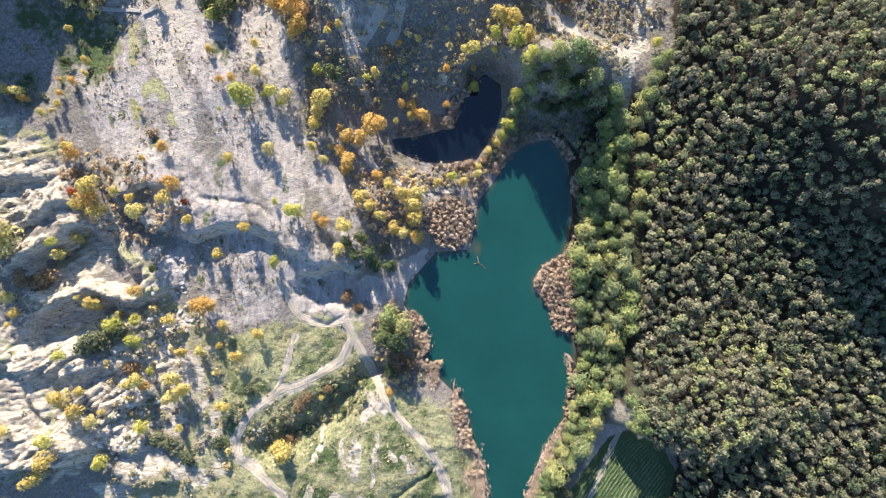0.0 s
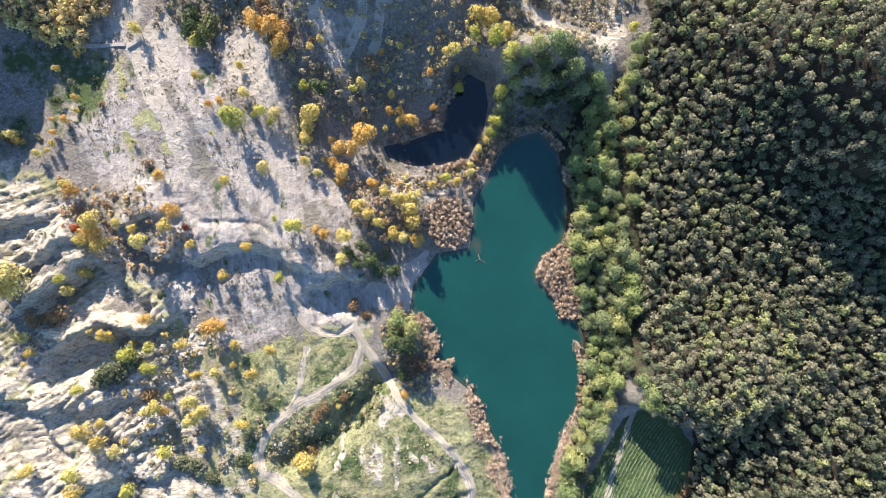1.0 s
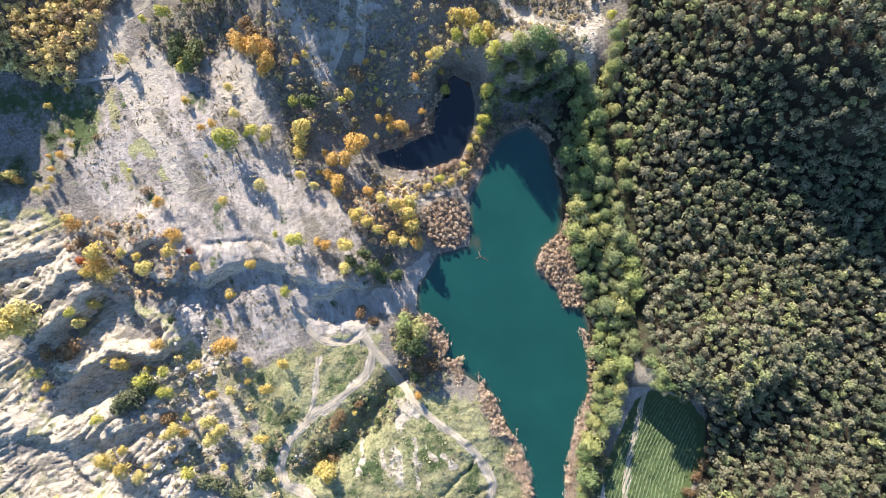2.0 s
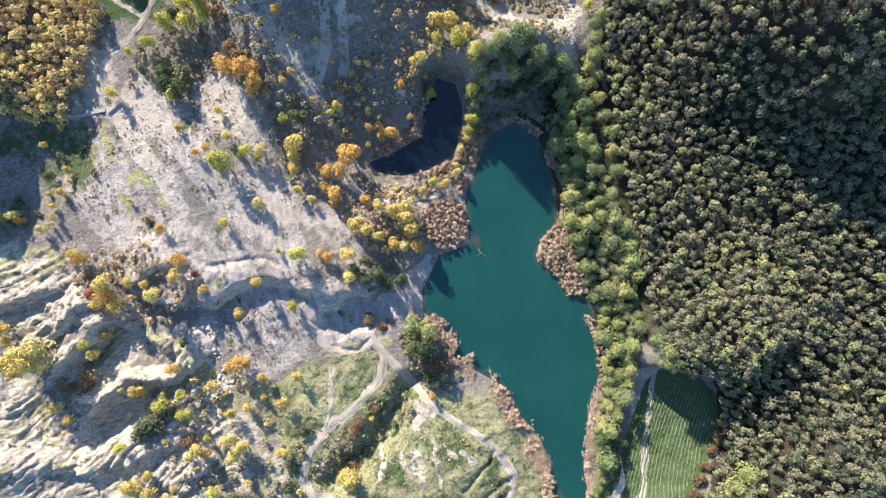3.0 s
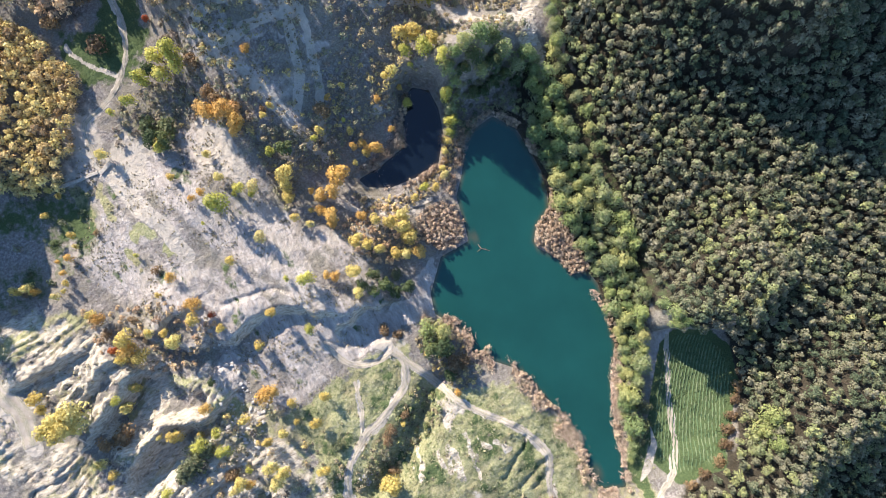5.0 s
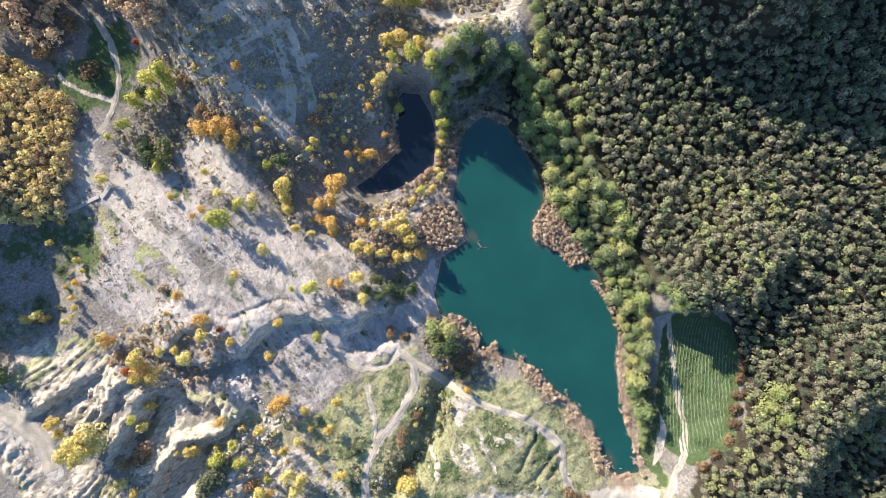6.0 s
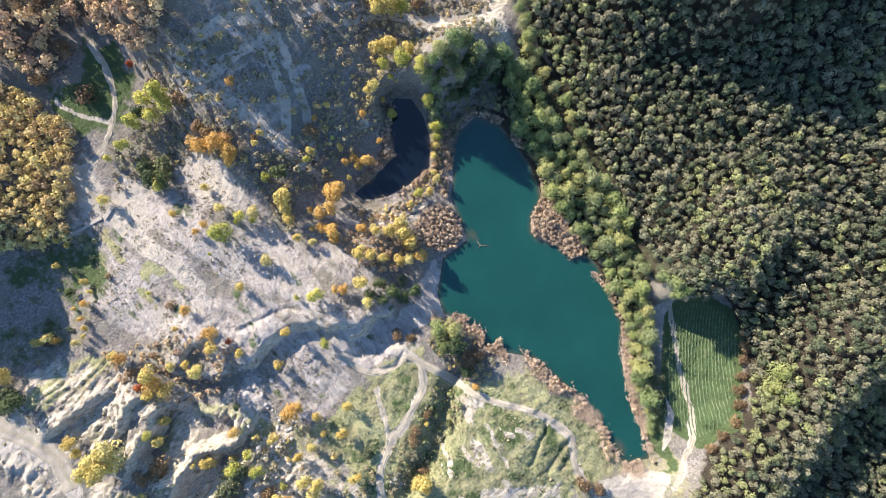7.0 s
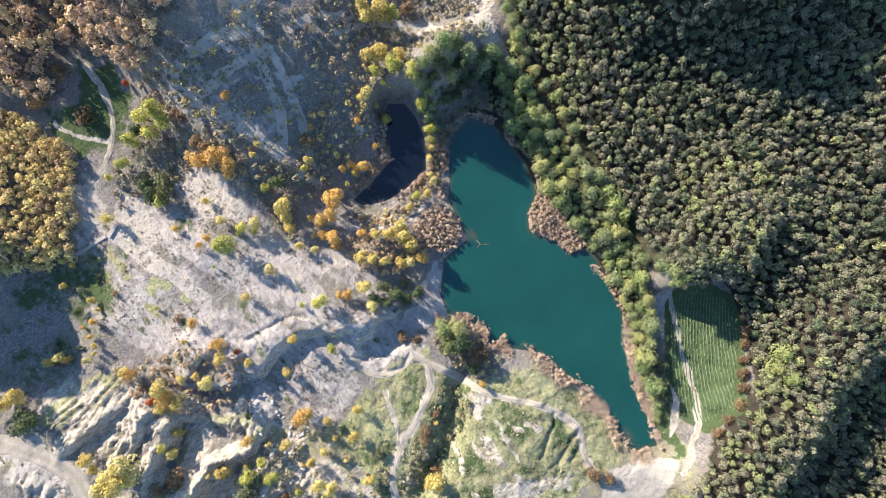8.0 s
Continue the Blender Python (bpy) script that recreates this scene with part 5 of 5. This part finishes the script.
spots = [(x, y, 0.35 + 1.1 * gen.uniform() ** 2) for x, y, g in scatter(QUARRY_FLOOR, 1.3, gen, (), 0, 0.3, 1.9) if smooth_noise(np.array(x / 13), np.array(y / 13), 9) + 0.8 * smooth_noise(np.array(x / 4), np.array(y / 4), 10) > gen.uniform(-0.2, 1.1)]
tufts("dry_tufts", spots, gen, "scattered dry tufts on bare clay", TUFT)
spots = [(x, y, gen.uniform(0.7, 2.0)) for pts, gap in ((SLOPE_SCRUB, 2.0), (JUNCTION_SCRUB, 2.0), (NORTH_SCREES, 2.1), (SCRUB, 1.7), (MEADOW, 6.5), (BADLANDS, 6.0), (POINT_SCRUB, 1.5), (RUSSET_SCRUB, 3.4), (GULLY_SCRUB, 1.8), (SHORE_SCRUB, 1.8), (RUBBLE_SCRUB, 5.0), (LOWER_SCRUB, 5.6), (CAUSEWAY_SCRUB, 1.6)) for x, y, g in scatter(pts, gap, gen, (), 0, 0.4, 1.8) if smooth_noise(np.array(x / 9), np.array(y / 9), 14) + 0.7 * smooth_noise(np.array(x / 3.5), np.array(y / 3.5), 15) > gen.uniform(-1.2, 0.7)]
tufts("low_scrub", spots, gen, "low brown scrub and brambles", TUFT)


spots = [(x, y, 0.3 + 0.9 * gen.uniform() ** 2) for pts, gap in ((MEADOW, 1.3), (KNOLL_TURF, 1.5), (SHORE_GREEN, 1.4), (BADLANDS, 3.0)) for x, y, g in scatter(pts, gap, gen, (), 0, 0.4, 1.7) if smooth_noise(np.array(x / 7), np.array(y / 7), 19) > gen.uniform(-0.7, 0.6)]
tufts("grass_tufts", spots, gen, "rough tussocks of meadow grass", GRASS)


# ---- crop rows ----
def crop_rows(gen):
    ax, ay = FIELD[1]
    bx, by = FIELD[8]
    long = math.hypot(bx - ax, by - ay)
    ux, uy = (bx - ax) / long, (by - ay) / long
    vs, fs, n = [], [], 0
    for k in range(-16, 28):
        t = np.arange(-8, long + 30, 1.2)
        bend = 0.0016 * (t - long * 0.5) ** 2
        o = k * 1.55 + bend
        x, y = ax + ux * t - uy * o, ay + uy * t + ux * o
        ok = inside(x, y, FIELD) > 0.6
        x, y = x + gen.normal(size=len(x)) * 0.07, y + gen.normal(size=len(x)) * 0.07
        z = on_ground(x, y)
        for i in range(len(t) - 1):
            if ok[i] and ok[i + 1] and gen.uniform() > 0.06:
                w, h = gen.uniform(0.28, 0.45), gen.uniform(0.2, 0.36)
                quad = []
                for j in (i, i + 1):
                    for side, up in ((-1, -0.05), (0, h), (1, -0.05)):
                        quad.append((x[j] - uy * w * side, y[j] + ux * w * side, z[j] + up))
                vs.append(quad)
                fs += [(n, n + 1, n + 4, n + 3), (n + 1, n + 2, n + 5, n + 4)]
                n += 6
    me = mesh_of("crop_rows", np.concatenate([np.array(q) for q in vs]), np.array(fs))
    me.materials.append(CROP)
    return tagged(new("crop_rows", me), "green rows of a young crop", "crop", kind="stuff")


crop_rows(gen)


# ---- rocks, wall and dead wood ----
def rock_mesh(seed):
    g = np.random.default_rng(seed)
    bm = bmesh.new()
    bmesh.ops.create_icosphere(bm, subdivisions=2, radius=0.5)
    for c in range(7):
        d = Vector(g.normal(size=3)).normalized()
        cut = g.uniform(0.26, 0.42)
        for v in bm.verts:
            over = v.co.dot(d) - cut
            if over > 0:
                v.co -= d * over
    for v in bm.verts:
        v.co += Vector(g.normal(size=3)) * 0.012
        v.co.z *= 0.75
    me = bpy.data.meshes.new("rock")
    bm.to_mesh(me)
    bm.free()
    me.materials.append(STONE)
    return me


ROCKS = [rock_mesh(k) for k in range(6)]


def boulder(x, y, size):
    ob = new("boulder", ROCKS[int(rng.integers(6))])
    ob.matrix_basis = Matrix.LocRotScale((x, y, float(on_ground(x, y)) + 0.12 * size), Euler((rng.uniform(-0.3, 0.3), rng.uniform(-0.3, 0.3), rng.uniform(0, 6.28))), (size * rng.uniform(0.8, 1.4), size * rng.uniform(0.7, 1.1), size))
    return tagged(ob, "pale angular boulder on rubble", "boulder", "boulders")


for (cx, cy), r, count in (
    ((-112.4, -29.1), 7.0, 26), ((-137.5, -67.4), 8.0, 30), ((-118.7, -40.2), 6.0, 16), ((-140.5, -81.0), 9.0, 30), ((-131.8, -65.2), 8.0, 20),
    ((-121.6, -32.3), 7.0, 24), ((-108.4, 2.2), 9.0, 10), ((-111.2, -3.0), 10.0, 12), ((-131.9, 6.9), 8.0, 8), ((-116.7, -15.8), 8.0, 20), ((-80.1, -81.3), 3.5, 10),
):
    for k in range(count):
        w, q = rng.uniform(0, 6.28), r * math.sqrt(rng.uniform())
        boulder(cx + q * math.cos(w), cy + q * math.sin(w), 0.7 + 1.9 * rng.uniform() ** 2)


for k in range(130):
    (ax, ay), (bx, by) = CREEK_BED[k % 3], CREEK_BED[k % 3 + 1]
    t = rng.uniform()
    boulder(ax + t * (bx - ax) + rng.normal() * 2.2, ay + t * (by - ay) + rng.normal() * 1.2, 0.4 + 1.0 * rng.uniform() ** 2)


def concrete_bar(name, a, b, thick, high, label, category, parent=None):
    """A wall from a to b on the ground, its top edges worn round and uneven."""
    (ax, ay), (bx, by) = a, b
    long = math.hypot(bx - ax, by - ay)
    n = max(3, int(long / 1.2))
    bm = bmesh.new()
    rings = []
    for k in range(n + 1):
        t = k / n
        x, y = ax + t * (bx - ax), ay + t * (by - ay)
        nx, ny = -(by - ay) / long, (bx - ax) / long
        low = min(float(on_ground(x + s * nx * thick, y + s * ny * thick)) for s in (-0.5, 0.5)) - 0.4
        top = max(float(on_ground(x + s * nx * thick, y + s * ny * thick)) for s in (-0.5, 0.5)) + high + rng.uniform(-0.08, 0.05)
        ring = []
        for s, zz in ((-0.5, low), (-0.5, top - 0.12), (-0.38, top), (0.38, top), (0.5, top - 0.12), (0.5, low)):
            ring.append(bm.verts.new((x + s * nx * thick, y + s * ny * thick, zz)))
        rings.append(ring)
    for r, q in zip(rings, rings[1:]):
        for k in range(6):
            bm.faces.new((r[k], r[(k + 1) % 6], q[(k + 1) % 6], q[k]))
    bm.faces.new(rings[0])
    bm.faces.new(rings[-1][::-1])
    bmesh.ops.recalc_face_normals(bm, faces=bm.faces)
    me = bpy.data.meshes.new(name)
    bm.to_mesh(me)
    bm.free()
    me.materials.append(CONCRETE)
    ob = new(name, me)
    ob.parent = parent
    return tagged(ob, label, category) if parent is None else ob


concrete_bar("retaining_wall", (-149.7, 104.2), (-130.1, 102.3), 1.6, 0.5, "weathered pale concrete retaining wall across the hollow", "wall")
abutment = tagged(new("sluice"), "small pale concrete sluice at the wall's end", "sluice")
abutment.matrix_basis = pose(*(-126.3, 103.1), 0)
abutment.matrix_basis.translation.z = 0
bpy.context.view_layer.update()
for name, a, b, thick, high in (("sill", (-129.1, 101.1), (-122.8, 104.1), 2.0, 0.9), ("wing_wall", (-123.3, 104.5), (-121.4, 101.7), 0.8, 1.3)):
    ob = concrete_bar(name, a, b, thick, high, "", "", abutment)
    ob.matrix_parent_inverse = abutment.matrix_world.inverted()


# a drowned tree, its limbs just out of the water
snag = tagged(new("drowned_tree"), "grey drowned tree lying in the lake", "dead tree")
sx, sy = (15.5, -5.2)
snag.matrix_basis = pose(sx, sy, 0)
limbs = [prism((-1.2, 7.0, -0.9), (0.2, -0.8, 0.25), 0.35, 0.16, 7), prism((0.2, -0.8, 0.2), (3.6, -3.6, 0.25), 0.14, 0.05, 6), prism((0.2, -0.8, 0.2), (-2.0, -1.4, 0.4), 0.12, 0.04, 6), prism((1.6, -2.0, 0.2), (2.6, -1.4, 0.6), 0.08, 0.03, 5), prism((-0.6, 3.0, -0.3), (1.4, 2.0, 0.3), 0.1, 0.03, 5)]
for k, (v, f) in enumerate(limbs):
    part("trunk" if k == 0 else "branch", mesh_of("branch", v, f, True), DEADWOOD, snag)
